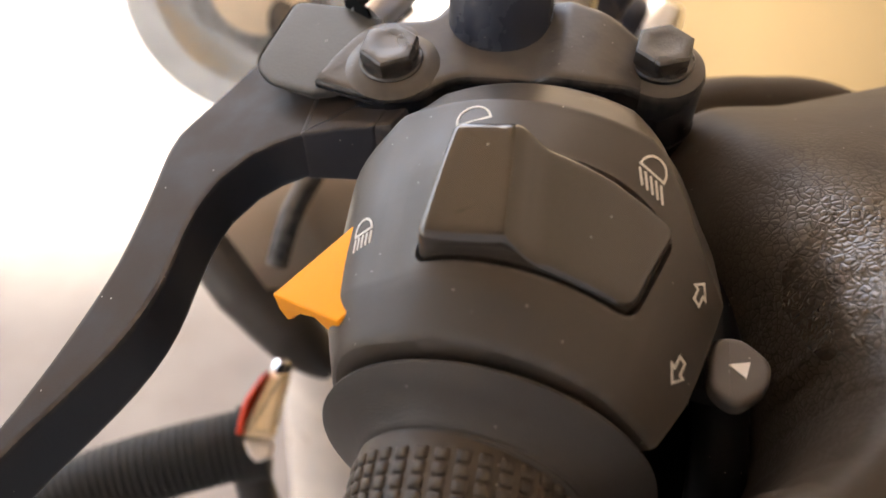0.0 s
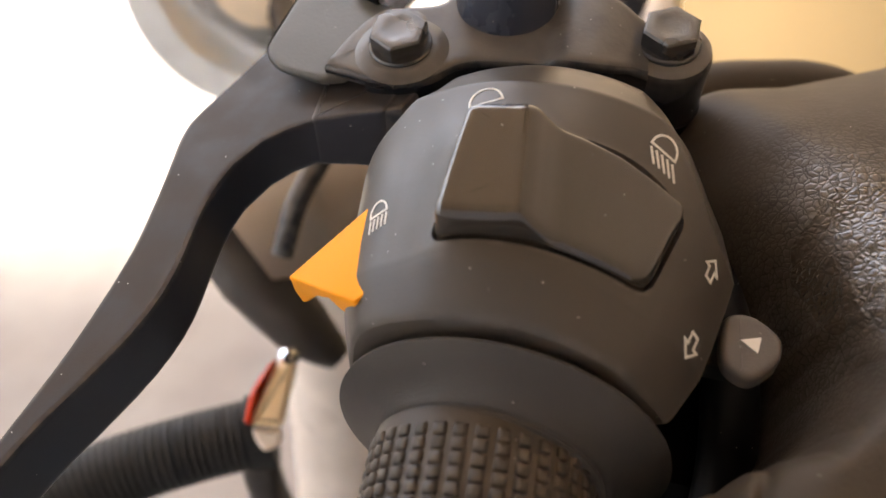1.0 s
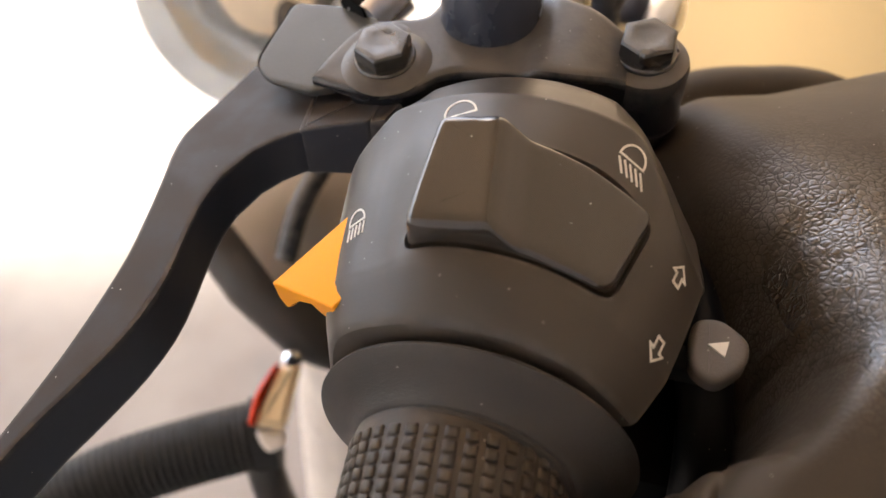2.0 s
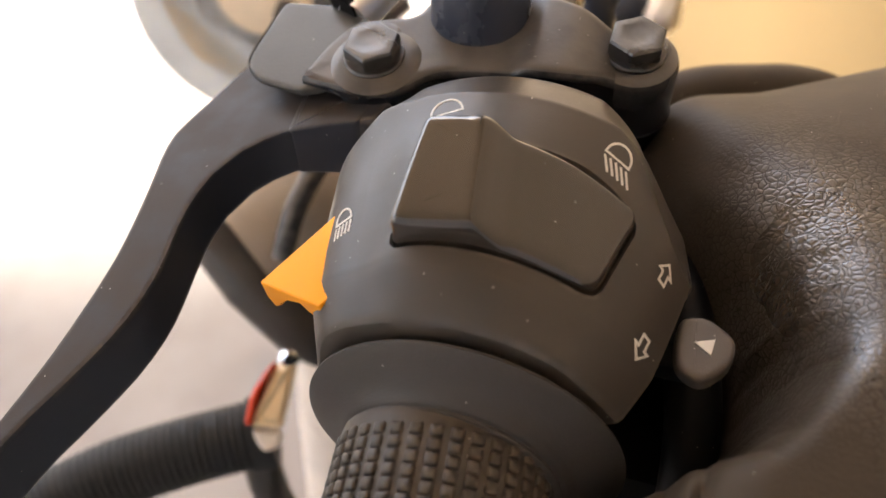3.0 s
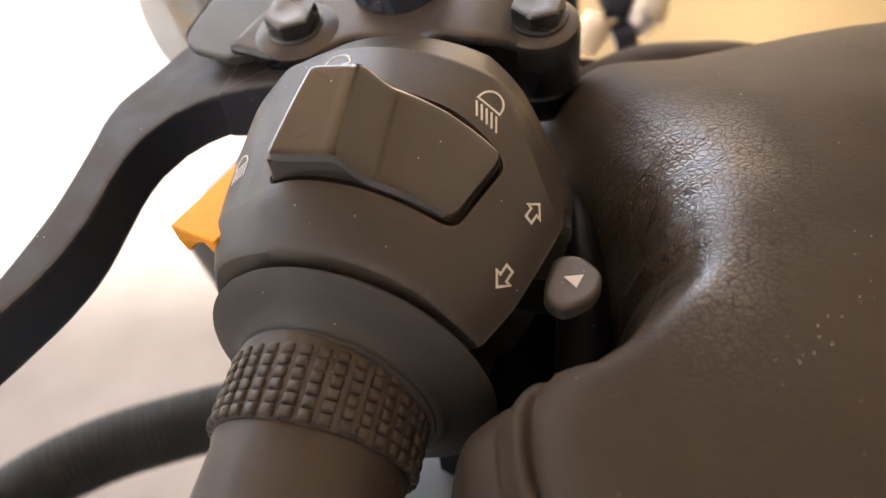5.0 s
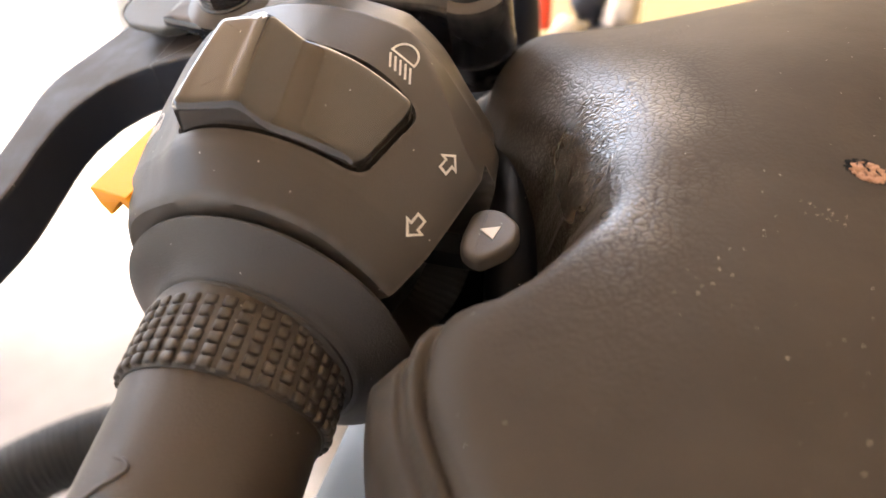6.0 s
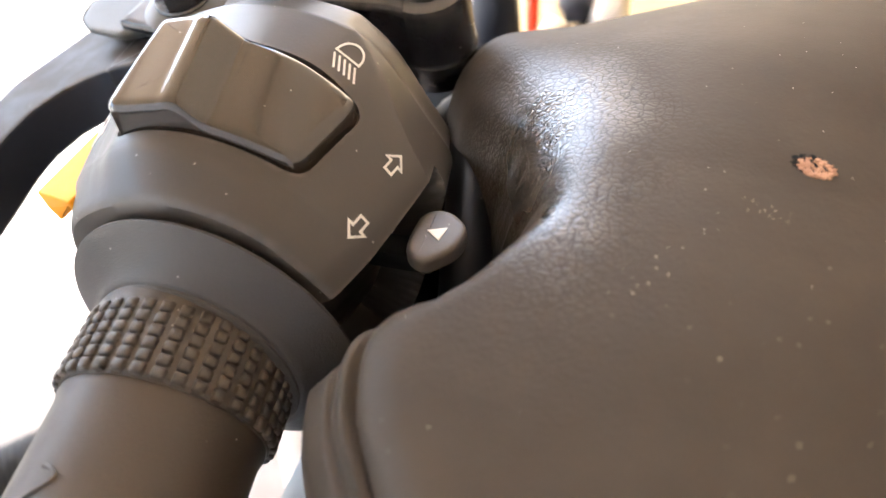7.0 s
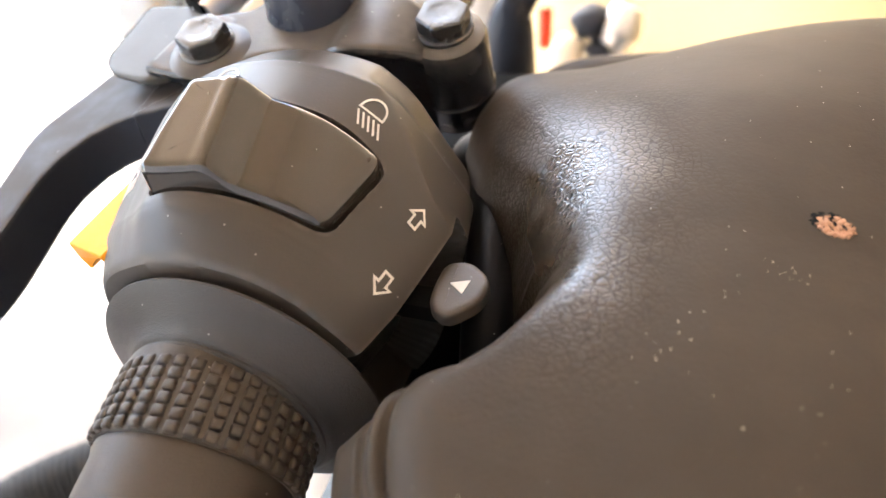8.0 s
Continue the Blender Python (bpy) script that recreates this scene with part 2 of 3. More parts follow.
def thing(name, m, label, category, group="", kind=""):
    return_ob = new(name)
    return_ob.empty_display_size = 0.01
    return_ob.matrix_basis = m
    return tagged(return_ob, label, category, group, kind)


def loft(bm, rings, closed=True, caps=True):
    """Faces between rings of equally many points."""
    rows = [[bm.verts.new(p) for p in ring] for ring in rings]
    n = len(rows[0])
    for a, b in zip(rows, rows[1:]):
        for i in range(n if closed else n - 1):
            bm.faces.new((a[i], a[(i + 1) % n], b[(i + 1) % n], b[i]))
    if caps and closed:
        bm.faces.new(rows[0]), bm.faces.new(rows[-1][::-1])
    return rows


def lathe(profile, n=64, bm=None, caps=True):
    """A body turned about the local y axis from (along, radius) pairs."""
    bm = bm or bmesh.new()
    loft(bm, [[(r * math.sin(2 * math.pi * i / n), s, r * math.cos(2 * math.pi * i / n)) for i in range(n)] for s, r in profile], True, caps)
    return bm


def post(profile, x, y, n=48, bm=None, lean=(0.0, 0.0)):
    """A body turned about an upright axis at (x, y) from (height, radius) pairs."""
    bm = bm or bmesh.new()
    z0 = profile[0][0]
    loft(bm, [[(x + lean[0] * (z - z0) + r * math.cos(2 * math.pi * i / n), y + lean[1] * (z - z0) + r * math.sin(2 * math.pi * i / n), z) for i in range(n)] for z, r in profile])
    return bm


def rounded(points, radius, steps=5):
    """The outline with its corners rounded off."""
    out, n = [], len(points)
    for i in range(n):
        p, a, b = (Vector(points[j % n]) for j in (i, i - 1, i + 1))
        r = radius[i] if isinstance(radius, (list, tuple)) else radius
        da, db = (a - p), (b - p)
        ra, rb = min(r, da.length * 0.48), min(r, db.length * 0.48)
        pa, pb = p + da.normalized() * ra, p + db.normalized() * rb
        for k in range(steps + 1):
            t = k / steps
            out.append(tuple(pa * (1 - t) ** 2 + p * 2 * t * (1 - t) + pb * t * t))
    return out


def slab(outline, low, high, edge=0.8, bm=None, top=None, fill=0):
    """An upright prism over a flat outline with rounded upper and lower edges. top: its upper height at (x, y)."""
    bm = bm or bmesh.new()
    cx, cy = (sum(p[k] for p in outline) / len(outline) for k in (0, 1))
    top = top or (lambda x, y: high)

    def ring(inset, level):
        pts = []
        n = len(outline)
        for i in range(n):
            a, p, b = (Vector(outline[j % n]) for j in (i - 1, i, i + 1))
            t = (b - a).normalized()
            side = Vector((-t.y, t.x))
            q = p + side * inset * turn
            pts.append((q.x, q.y, level(q.x, q.y)))
        return pts

    area = sum(outline[i - 1][0] * outline[i][1] - outline[i][0] * outline[i - 1][1] for i in range(len(outline)))
    turn = 1 if area > 0 else -1
    rings = [ring(edge + 0.5, lambda x, y: low), ring(edge, lambda x, y: low), ring(0, lambda x, y: low + edge), ring(0, lambda x, y: low + edge + 0.5)]
    rings.append(ring(0, lambda x, y: top(x, y) - edge - 0.5))
    for k in range(4):
        a = k / 3 * math.pi / 2
        rings.append(ring(edge * (1 - math.cos(a)), lambda x, y, a=a: top(x, y) - edge * (1 - math.sin(a))))
    rings.append(ring(edge + 0.6, top))
    last = rings[-1]
    for k in range(1, fill + 1):
        w = 1 - 0.97 * k / fill
        rings.append([(cx + (x - cx) * w, cy + (y - cy) * w, top(cx + (x - cx) * w, cy + (y - cy) * w)) for x, y, z in last])
    loft(bm, rings)
    return bm


def tube(points, radius, n=16, bm=None, ribs=0.0, pitch=1.0, steps=8):
    """A round tube along a smooth curve through points. radius: one number, or one for each point. ribs: depth of rings along it."""
    bm = bm or bmesh.new()
    pts = [Vector(p) for p in points]
    rad = list(radius) if isinstance(radius, (list, tuple)) else [radius] * len(pts)
    line = []
    for i in range(len(pts) - 1):
        a, b, c, d = pts[max(i - 1, 0)], pts[i], pts[i + 1], pts[min(i + 2, len(pts) - 1)]
        for k in range(steps + (i == len(pts) - 2)):
            t = k / steps
            q = 0.5 * ((2 * b) + (c - a) * t + (2 * a - 5 * b + 4 * c - d) * t * t + (3 * b - a - 3 * c + d) * t ** 3)
            line.append((q, rad[i] * (1 - t) + rad[i + 1] * t))
    rings, go, far = [], None, 0.0
    for i, (q, r) in enumerate(line):
        way = (line[min(i + 1, len(line) - 1)][0] - line[max(i - 1, 0)][0]).normalized()
        if go is None:
            go = way.orthogonal().normalized()
        go = (go - way * go.dot(way)).normalized()
        side = way.cross(go)
        far += (q - line[i - 1][0]).length if i else 0
        rr = r + (ribs * math.sin(far / pitch * 2 * math.pi) if ribs else 0)
        rings.append([tuple(q + (go * math.cos(2 * math.pi * k / n) + side * math.sin(2 * math.pi * k / n)) * rr) for k in range(n)])
    loft(bm, rings)
    return bm


def lerp(table, x):
    """The value at x in a table of (x, value) rows, on a smooth curve."""
    xs, ys = [r[0] for r in table], [r[1] for r in table]
    if x <= xs[0] or x >= xs[-1]:
        return ys[0] if x <= xs[0] else ys[-1]
    i = max(k for k in range(len(xs) - 1) if xs[k] <= x)
    t = (x - xs[i]) / (xs[i + 1] - xs[i])
    slope = [(ys[min(k + 1, len(ys) - 1)] - ys[max(k - 1, 0)]) / (xs[min(k + 1, len(xs) - 1)] - xs[max(k - 1, 0)]) for k in (i, i + 1)]
    h = xs[i + 1] - xs[i]
    return ys[i] * (1 + 2 * t) * (1 - t) ** 2 + slope[0] * h * t * (1 - t) ** 2 + ys[i + 1] * t * t * (3 - 2 * t) + slope[1] * h * t * t * (t - 1)


def box(x0, x1, y0, y1, z0, z1, edge=0.0):
    bm = bmesh.new()
    bmesh.ops.create_cube(bm, size=1, matrix=Matrix.Translation(((x0 + x1) / 2, (y0 + y1) / 2, (z0 + z1) / 2)) @ Matrix.Diagonal((x1 - x0, y1 - y0, z1 - z0, 1)))
    if edge:
        bmesh.ops.bevel(bm, geom=bm.edges[:], offset=edge, segments=2, affect="EDGES", profile=0.6)
    return bm


# ==== the place: a yard floor under an unseen roof, open to one side, that shapes the light
WORLD = Matrix.Identity(4)


def build_setting():
    ground = part("ground", box(-40, 40, -40, 40, -0.3, 0.0), CONCRETE, None, unit=1)
    tagged(ground, "pale worn concrete yard floor with darker stains", "floor", kind="structure")
    wall = part("wall_low", box(0.0, 0.2, -1.7, 1.85, 0.0, 0.95), OCHRE, None, unit=1, m=pose(0.36, 0.30, 0, 0, 0, 10.5))
    tagged(wall, "ochre painted plain low wall of the yard", "wall", kind="structure")
    wall = part("wall_east", box(0.38, 0.56, -1.4, 9.0, 0.0, 2.7), PLASTER, None, unit=1)
    tagged(wall, "dull brown plastered plain wall", "wall", kind="structure")
    # added out of view, pale so that it throws fill light forward
    wall = part("fill_wall_south", box(-4.0, 0.56, -1.6, -1.4, 0.0, 2.7), PALE_WALL, None, unit=1)
    tagged(wall, "unseen pale grey wall added to bounce fill light", "wall", kind="structure")
    # two walls added out of view to dim the low sky in reflections
    wall = part("screen_wall_west", box(-6.2, -6.0, -1.6, 6.2, 0.0, 2.3), WHITEWASH, None, unit=1)
    tagged(wall, "unseen whitewashed wall added to screen the low sky", "wall", kind="structure")
    wall = part("screen_wall_north", box(-6.0, 0.38, 6.0, 6.2, 0.0, 2.3), WHITEWASH, None, unit=1)
    tagged(wall, "unseen whitewashed wall added to screen the low sky", "wall", kind="structure")
    # unseen roof in two slabs, edges set by where the sun should reach
    slabs = box(-4.0, -1.0, -4.2, 2.5, 2.7, 2.85)
    bmesh.ops.create_cube(slabs, size=1, matrix=Matrix.Translation((2.6, -1.35, 2.775)) @ Matrix.Diagonal((7.2, 5.7, 0.15, 1)))
    roof = part("ceiling", slabs, LIME, None, unit=1)
    tagged(roof, "unseen cream plastered flat roof placed to shade the motorcycle", "ceiling", kind="structure")


build_setting()

# ==== the handlebar's frame: x to the right across the bar, y along it away from its end, z up
BAR = pose(0.00621, 0.06, 0.89486) @ pose(0, 0, 0, 0, 0, -math.degrees(0.2798)) @ pose(0, 0, 0, 1.508, 0, 0)
GRIP = BAR @ pose(-0.0008, -0.0062, 0.0006) @ pose(0, 0, 0, 8.0, 0, 5.6)


# ---- grip
def build_grip():
    grip = thing("handlebar_grip", GRIP, "black rubber handlebar grip with flared collar and knobbed band", "handlebar grip")
    part("sleeve", lathe([(-13.3, 15.0), (-13.5, 16.2), (-14.6, 16.3), (-16, 15.9), (-40, 15.8), (-70, 15.6), (-110, 15.8), (-122, 16.5), (-124, 15.5), (-124, 6)], 72), GRIP_RUBBER, grip)
    mark = [(-16, -26.9), (-10, -27.2), (-6, -28.3), (-10, -29.6), (-17, -31.0), (-24, -32.6), (-34, -34.6)]
    part("embossed_mark", tube([((15.95) * math.sin(radians(a)), y, 15.95 * math.cos(radians(a))) for a, y in mark], 0.3, 8), GRIP_RUBBER, grip)
    band = part("knobbed_band", lathe([(1.0, 14), (1.0, 17.0), (0, 17.2), (-12.8, 16.9), (-13.4, 16.4), (-13.4, 12)], 96), GRIP_RUBBER, grip)
    knob = bmesh.new()
    base = ((-1.05, -0.72), (-0.75, -0.98), (0.75, -0.98), (1.05, -0.72), (1.05, 0.72), (0.75, 0.98), (-0.75, 0.98), (-1.05, 0.72))
    loft(knob, [[(x * k, y * k + lean, z) for x, y in base] for k, lean, z in ((1.0, 0, -0.4), (0.97, 0, 0.15), (0.86, -0.03, 0.46), (0.58, -0.10, 0.66), (0.2, -0.15, 0.72))])
    first = part("knob", knob, GRIP_RUBBER, band, sharp=36)
    rows, around = 6, 36
    spots = []
    for i in range(around):
        for j in range(rows):
            a = 2 * math.pi * i / around
            r = 17.0
            spots.append(pose(r * math.sin(a) * MM, (-2.1 - j * 2.04) * MM, r * math.cos(a) * MM) @ Matrix.Rotation(a, 4, "Y"))
    for k, m in enumerate(spots):
        ob = first if k == 0 else new("knob", first.data)
        ob.parent, ob.matrix_basis = band, m
    return grip


def build_collar():
    collar = thing("grip_collar", BAR, "black rubber flared flange at the inner end of the grip", "grip flange")
    part("flange", lathe([(-7.8, 14), (-7.7, 18.0), (-7.4, 18.6), (-6.9, 19.1), (-6.2, 19.8), (-5.5, 20.9), (-4.8, 22.3), (-4, 24.3), (-3.3, 25.7), (-2.8, 26.5), (-2.3, 26.4), (-2.0, 25.8), (-1.9, 24.0), (-1.9, 15)], 96), RUBBER, collar, m=pose(0.0006, 0, 0))
    part("inner_lip", lathe([(-8.6, 14), (-8.5, 17.2), (-8.1, 17.8), (-7.6, 17.9), (-7.6, 14)], 72), RUBBER, collar, m=pose(0.0002, 0, 0))
    return collar


# ---- switch housing
ROUND = [(-180, 0.80), (-130, 0.82), (-100, 0.84), (-80, 0.87), (-66, 0.925), (-55, 0.99), (-48, 1.025), (-40, 1.03), (-28, 1.015), (-12, 1.005), (0, 1.005), (14, 1.005), (24, 1.005), (31, 1.003), (35, 0.998), (39, 0.988), (45, 0.980), (52, 0.978), (59, 0.984), (65, 0.992), (69, 0.985), (73, 0.95), (78, 0.91), (86, 0.86), (105, 0.80), (140, 0.80), (180, 0.80)]
# where the chamfer of the far shoulder begins, by angle
SHOULDER = [(20, 40), (28, 36), (36, 32), (50, 26.5), (62, 24), (80, 22), (110, 22)]
SHOULDER_LEFT = [(30, 40), (35, 38), (42, 34), (55, 29.5), (75, 27), (110, 27)]
ALONG = [(-0.8, 24.5), (-0.7, 27.6), (-0.3, 28.3), (0.3, 28.75), (5.2, 31.6), (5.9, 31.95), (6.6, 32.3), (12, 33.9), (20, 36.0), (30, 38.2), (37.4, 39.8), (37.9, 39.85), (38.4, 39.7), (46.5, 37.2), (47.6, 36.6), (48.0, 35.6)]


def along_radius(s):
    for (a, ra), (b, rb) in zip(ALONG, ALONG[1:]):
        if a <= s <= b:
            return ra + (rb - ra) * (s - a) / (b - a)
    return ALONG[0][1] if s < ALONG[0][0] else ALONG[-1][1]


# the top stands higher than the round, most of all beside the rocker's raised half
CROWN = [(-34, 0), (-28, 0.5), (-21, 1.7), (-12, 2.3), (0, 1.9), (14, 1.0), (24, 0.3), (31, 0)]


def skin(theta, s, proud=0.0):
    """A point of the housing's skin: theta in degrees from the top, to the right."""
    r = along_radius(s) * lerp(ROUND, theta) + proud
    r += lerp(CROWN, theta) * (1 - 0.85 * max(0, min(1, (s - 24) / 13))) * max(0, min(1, (s + 1) / 6))
    if theta < -30:
        r -= 0.40 * max(0, min(s, 40) - lerp(SHOULDER_LEFT, -theta))
    if theta > 20:
        r -= 0.40 * max(0, min(s, 40) - lerp(SHOULDER, theta))
    return Vector((r * math.sin(radians(theta)), s, r * math.cos(radians(theta))))


def on_skin(x, y, theta, s, proud):
    """A point x across and y along from the skin point at theta, s."""
    return skin(theta + math.degrees(x / (along_radius(s + y) * lerp(ROUND, theta))), s + y, proud)


def stroke(lines, theta, s, turn, width, size=1.0):
    """Flat printed strokes on the housing's skin."""
    bm = bmesh.new()
    c, q = math.cos(radians(turn)), math.sin(radians(turn))

    def place(x, y, up):
        x, y = x * size, y * size
        return on_skin(c * x - q * y, q * x + c * y, theta, s, up)

    for line in lines:
        closed = len(line) > 2 and line[0] == line[-1]
        pts = [Vector(p) for p in (line[:-1] if closed else line)]
        n = len(pts)
        left, right = [], []
        for i in range(n):
            a = pts[i - 1] if closed or i > 0 else pts[i]
            b = pts[(i + 1) % n] if closed or i < n - 1 else pts[i]
            d1, d2 = (pts[i] - a), (b - pts[i])
            t = ((d1.normalized() if d1.length else Vector((0, 0))) + (d2.normalized() if d2.length else Vector((0, 0)))).normalized()
            nrm = Vector((-t.y, t.x))
            cut = max(0.5, nrm.dot(Vector((-d1.y, d1.x)).normalized()) if d1.length else 1.0)
            w = width / size / 2 / cut
            left.append(pts[i] + nrm * w), right.append(pts[i] - nrm * w)
        rings = [[place(*left[i], 0.12), place(*right[i], 0.12), place(*right[i], -0.25), place(*left[i], -0.25)] for i in range(n)]
        if closed:
            rings.append(rings[0])
        loft(bm, rings, True, not closed)
    bmesh.ops.remove_doubles(bm, verts=bm.verts[:], dist=0.001)
    return bm


def dome(w=2.4, h=3.2, n=12):
    """The outline of a lamp symbol: a dome on a flat base."""
    pts = [(w * math.cos(math.pi * k / n), h * math.sin(math.pi * k / n) ** 0.85) for k in range(n + 1)]
    return pts + [pts[0]]


def beams(slant, length=2.9, count=5, w=2.3):
    return [[(-w + 2 * w * k / (count - 1), -0.75), (-w + 2 * w * k / (count - 1) + slant, -0.75 - length)] for k in range(count)]


def hollow_arrow():
    """The outline of a broad arrow that points to +y."""
    pts = [(0, 2.6), (2.1, 0.3), (0.95, 0.3), (0.95, -2.0), (-0.95, -2.0), (-0.95, 0.3), (-2.1, 0.3)]
    return pts + [pts[0]]


ROCK_TOP = [(-13, 37.9), (-11, 38.6), (-8, 39.0), (-4, 39.5), (-1.0, 39.7), (0.4, 39.2), (2.2, 37.6), (4.2, 36.0), (6.5, 35.2), (9, 34.3), (13, 32.6), (17, 30.7), (21.5, 29.0)]


ROCKER = rounded([(-12.4, 8.0), (17.4, 9.4), (21.6, 24.2), (14, 27.2), (4, 27.2), (-11.9, 26.5)], [1.8, 2.6, 2.4, 4, 4, 1.8], 7)


def gap(x, y):
    """How far the point lies outside the rocker's outline (inside: minus)."""
    best, inside = 1e9, False
    for (ax, ay), (bx, by) in zip(ROCKER, ROCKER[1:] + ROCKER[:1]):
        dx, dy = bx - ax, by - ay
        t = max(0, min(1, ((x - ax) * dx + (y - ay) * dy) / max(1e-9, dx * dx + dy * dy)))
        best = min(best, (x - ax - t * dx) ** 2 + (y - ay - t * dy) ** 2)
        if (ay > y) != (by > y) and x < ax + (y - ay) / (by - ay) * dx:
            inside = not inside
    return -math.sqrt(best) if inside else math.sqrt(best)


def build_housing():
    housing = thing("switch_housing", BAR, "black satin plastic handlebar switch housing with white printed symbols", "switch housing")
    bm = bmesh.new()
    stations = [-0.8, -0.7, -0.3, 0.3, 0.9, 1.7, 2.5, 3.4, 4.3, 5.2, 5.55, 5.9, 6.25, 6.6, 7.0] + [7.4 + 0.4 * k for k in range(57)] + [30.4, 31, 32, 33, 34, 35, 36, 37, 37.4, 37.9, 38.4, 39.4, 41, 43, 45, 46.3, 47, 47.6, 48]
    rings = []
    for s in stations:
        ring = []
        for k in range(480):
            th = -180 + 0.75 * k
            # the slot of the turn switch: a straight edge along the side, and a slanted end
            reach = min((th - 61) / 1.0, (135 - th) / 4, (28.8 - 0.1 * (th - 61) - s) / 0.6)
            at = skin(th, s, -9.0 * max(0.0, min(1.0, reach)))
            if abs(th) < 50 and 5 < s < 30.5:
                off = gap(at.x, s)
                if abs(off - 0.55) < 0.27:
                    # the rim of the well runs smoothly round the rocker
                    gx, gy = gap(at.x + 0.05, s) - off, gap(at.x, s + 0.05) - off
                    k = (0.55 - off) * 0.05 / max(1e-6, gx * gx + gy * gy)
                    at = skin(th + math.degrees(gx * k / at.z), s + gy * k)
                elif off < 0.55:
                    at = skin(th, s, -3.8)
            ring.append(tuple(at))
        rings.append(ring)
    rings.insert(0, [(x * 0.75, -0.8, z * 0.75) for x, y, z in rings[0]])
    rings.append([(x * 0.6, 48.0, z * 0.6) for x, y, z in rings[-1]])
    loft(bm, rings)
    part("body", bm, PLASTIC, housing, sharp=24)

    # rocker for high and low beam, raised on one half and hollow beside it
    def height(x, y):
        u = x + 0.12 * (y - 9)
        side = min((u + 11.2) / 2.2, (-1.2 - u) / 2.2)
        side = max(0.0, min(1.0, side))
        return lerp(ROCK_TOP, u) + 0.262 * (y - 9) - 0.22 * side * side * (3 - 2 * side)

    fine = []
    for a, b in zip(ROCKER, ROCKER[1:] + ROCKER[:1]):
        many = max(1, int((Vector(b) - Vector(a)).length / 0.5))
        fine += [tuple(Vector(a).lerp(Vector(b), k / many)) for k in range(many)]
    part("rocker_switch", slab(fine, 24, 40, 1.15, top=height, fill=40), GLOSS, housing, "glossy black rocker with a raised ridge", sharp=50)

    # printed symbols
    part("high_beam_symbol", stroke([dome(2.3, 3.1)] + beams(1.7, 2.5, 5, 2.1), 25.8, 32.0, -12, 0.36), WHITE_PRINT, housing, "white dipped beam symbol")
    part("flash_symbol", stroke([dome()] + beams(-0.6), -40.5, 15.8, 12, 0.32, 0.74), WHITE_PRINT, housing, "white headlamp symbol")
    part("side_lamp_symbol", stroke([dome(2.6, 3.4)], -15.5, 32.8, 18, 0.36), WHITE_PRINT, housing, "white headlamp symbol")
    part("turn_arrow", stroke([hollow_arrow()], 50, 21.2, -6, 0.4, 0.82), WHITE_PRINT, housing, "white outlined arrow")
    part("turn_arrow", stroke([hollow_arrow()], 52, 8.9, 176, 0.4, 0.84), WHITE_PRINT, housing, "white outlined arrow")

    # turn signal slider
    cap = rounded([(31.2, 21.2), (35.5, 22.3), (40.2, 18.4), (39.6, 13.4), (35.2, 8.8), (31.4, 11.0), (30.8, 15.0)], 2.2)
    button = part("turn_signal_switch", slab(cap, 10.6, 14.4, 0.9, top=lambda x, y: 14.2 + 0.05 * (x - 36)), GREY_PLASTIC, housing, "dark grey plastic sliding button")
    part("stalk", box(22, 35, 12.5, 17.5, 7.6, 11.4, 0.8), FRAME_BLACK, button)
    tri = [(-1.6, -1.1), (1.6, -1.3), (0.3, 1.7)]
    c, q = math.cos(radians(-34)), math.sin(radians(-34))
    mark = bmesh.new()
    loft(mark, [[(35.6 + c * x - q * y, 16.2 + q * x + c * y, 14.22 + h) for x, y in tri] for h in (-0.3, 0.16)])
    part("arrow_mark", mark, WHITE_PRINT, button, "white triangle mark")

    # passing light trigger
    bm = bmesh.new()
    near = [Vector(p) for p in ((-36.9, 8.0, 17.4), (-36.2, 8.6, 13.8), (-35.7, 8.4, 10.4), (-34.4, 8.2, 11.4), (-31.1, 8.0, 16.0), (-28.6, 7.6, 12.4), (-23.0, 4.0, 14.0), (-23.0, 2.4, 22.0))]
    loft(bm, [[tuple(p) for p in near], [tuple(p + Vector((11.6, 11.4, 9.0))) for p in near]])
    bmesh.ops.bevel(bm, geom=bm.edges[:], offset=0.45, segments=3, affect="EDGES", profile=0.6)
    part("passing_light_trigger", bm, ORANGE, housing, "bright orange plastic trigger")
    return housing


# ---- clutch lever, its bracket and the mirror stem
LEVER_OUT = [(-122.7, -99.0), (-78.1, -86.7), (-49.2, -79.1), (-18.1, -72.7), (-6.0, -70.8), (10.5, -70.0), (21.6, -71.2), (33.4, -73.3), (40.0, -74.8), (44.0, -75.2), (50.0, -74.0), (58.0, -71.8), (68.0, -69.5), (80.0, -66.0)]
LEVER_IN = [(-122.7, -92.8), (-78.1, -81.4), (-49.2, -75.8), (-23.3, -69.0), (-14.0, -64.7), (-4.0, -60.5), (4.7, -58.7), (11.4, -58.9), (21.6, -60.1), (28.0, -59.8), (33.4, -58.3), (38.0, -55.5), (41.5, -52.0), (44.0, -48.0), (46.0, -40.0), (47.0, -32.0)]


def lever_top(x, y):
    """The lever's top: it falls from the pivot to the elbow, and faster along the arm."""
    return 19.7 + 0.2 * (x + 48.6) + (0.05 * (y - 46.2) if y > 36 else -0.51 - 0.17 * (36 - y))



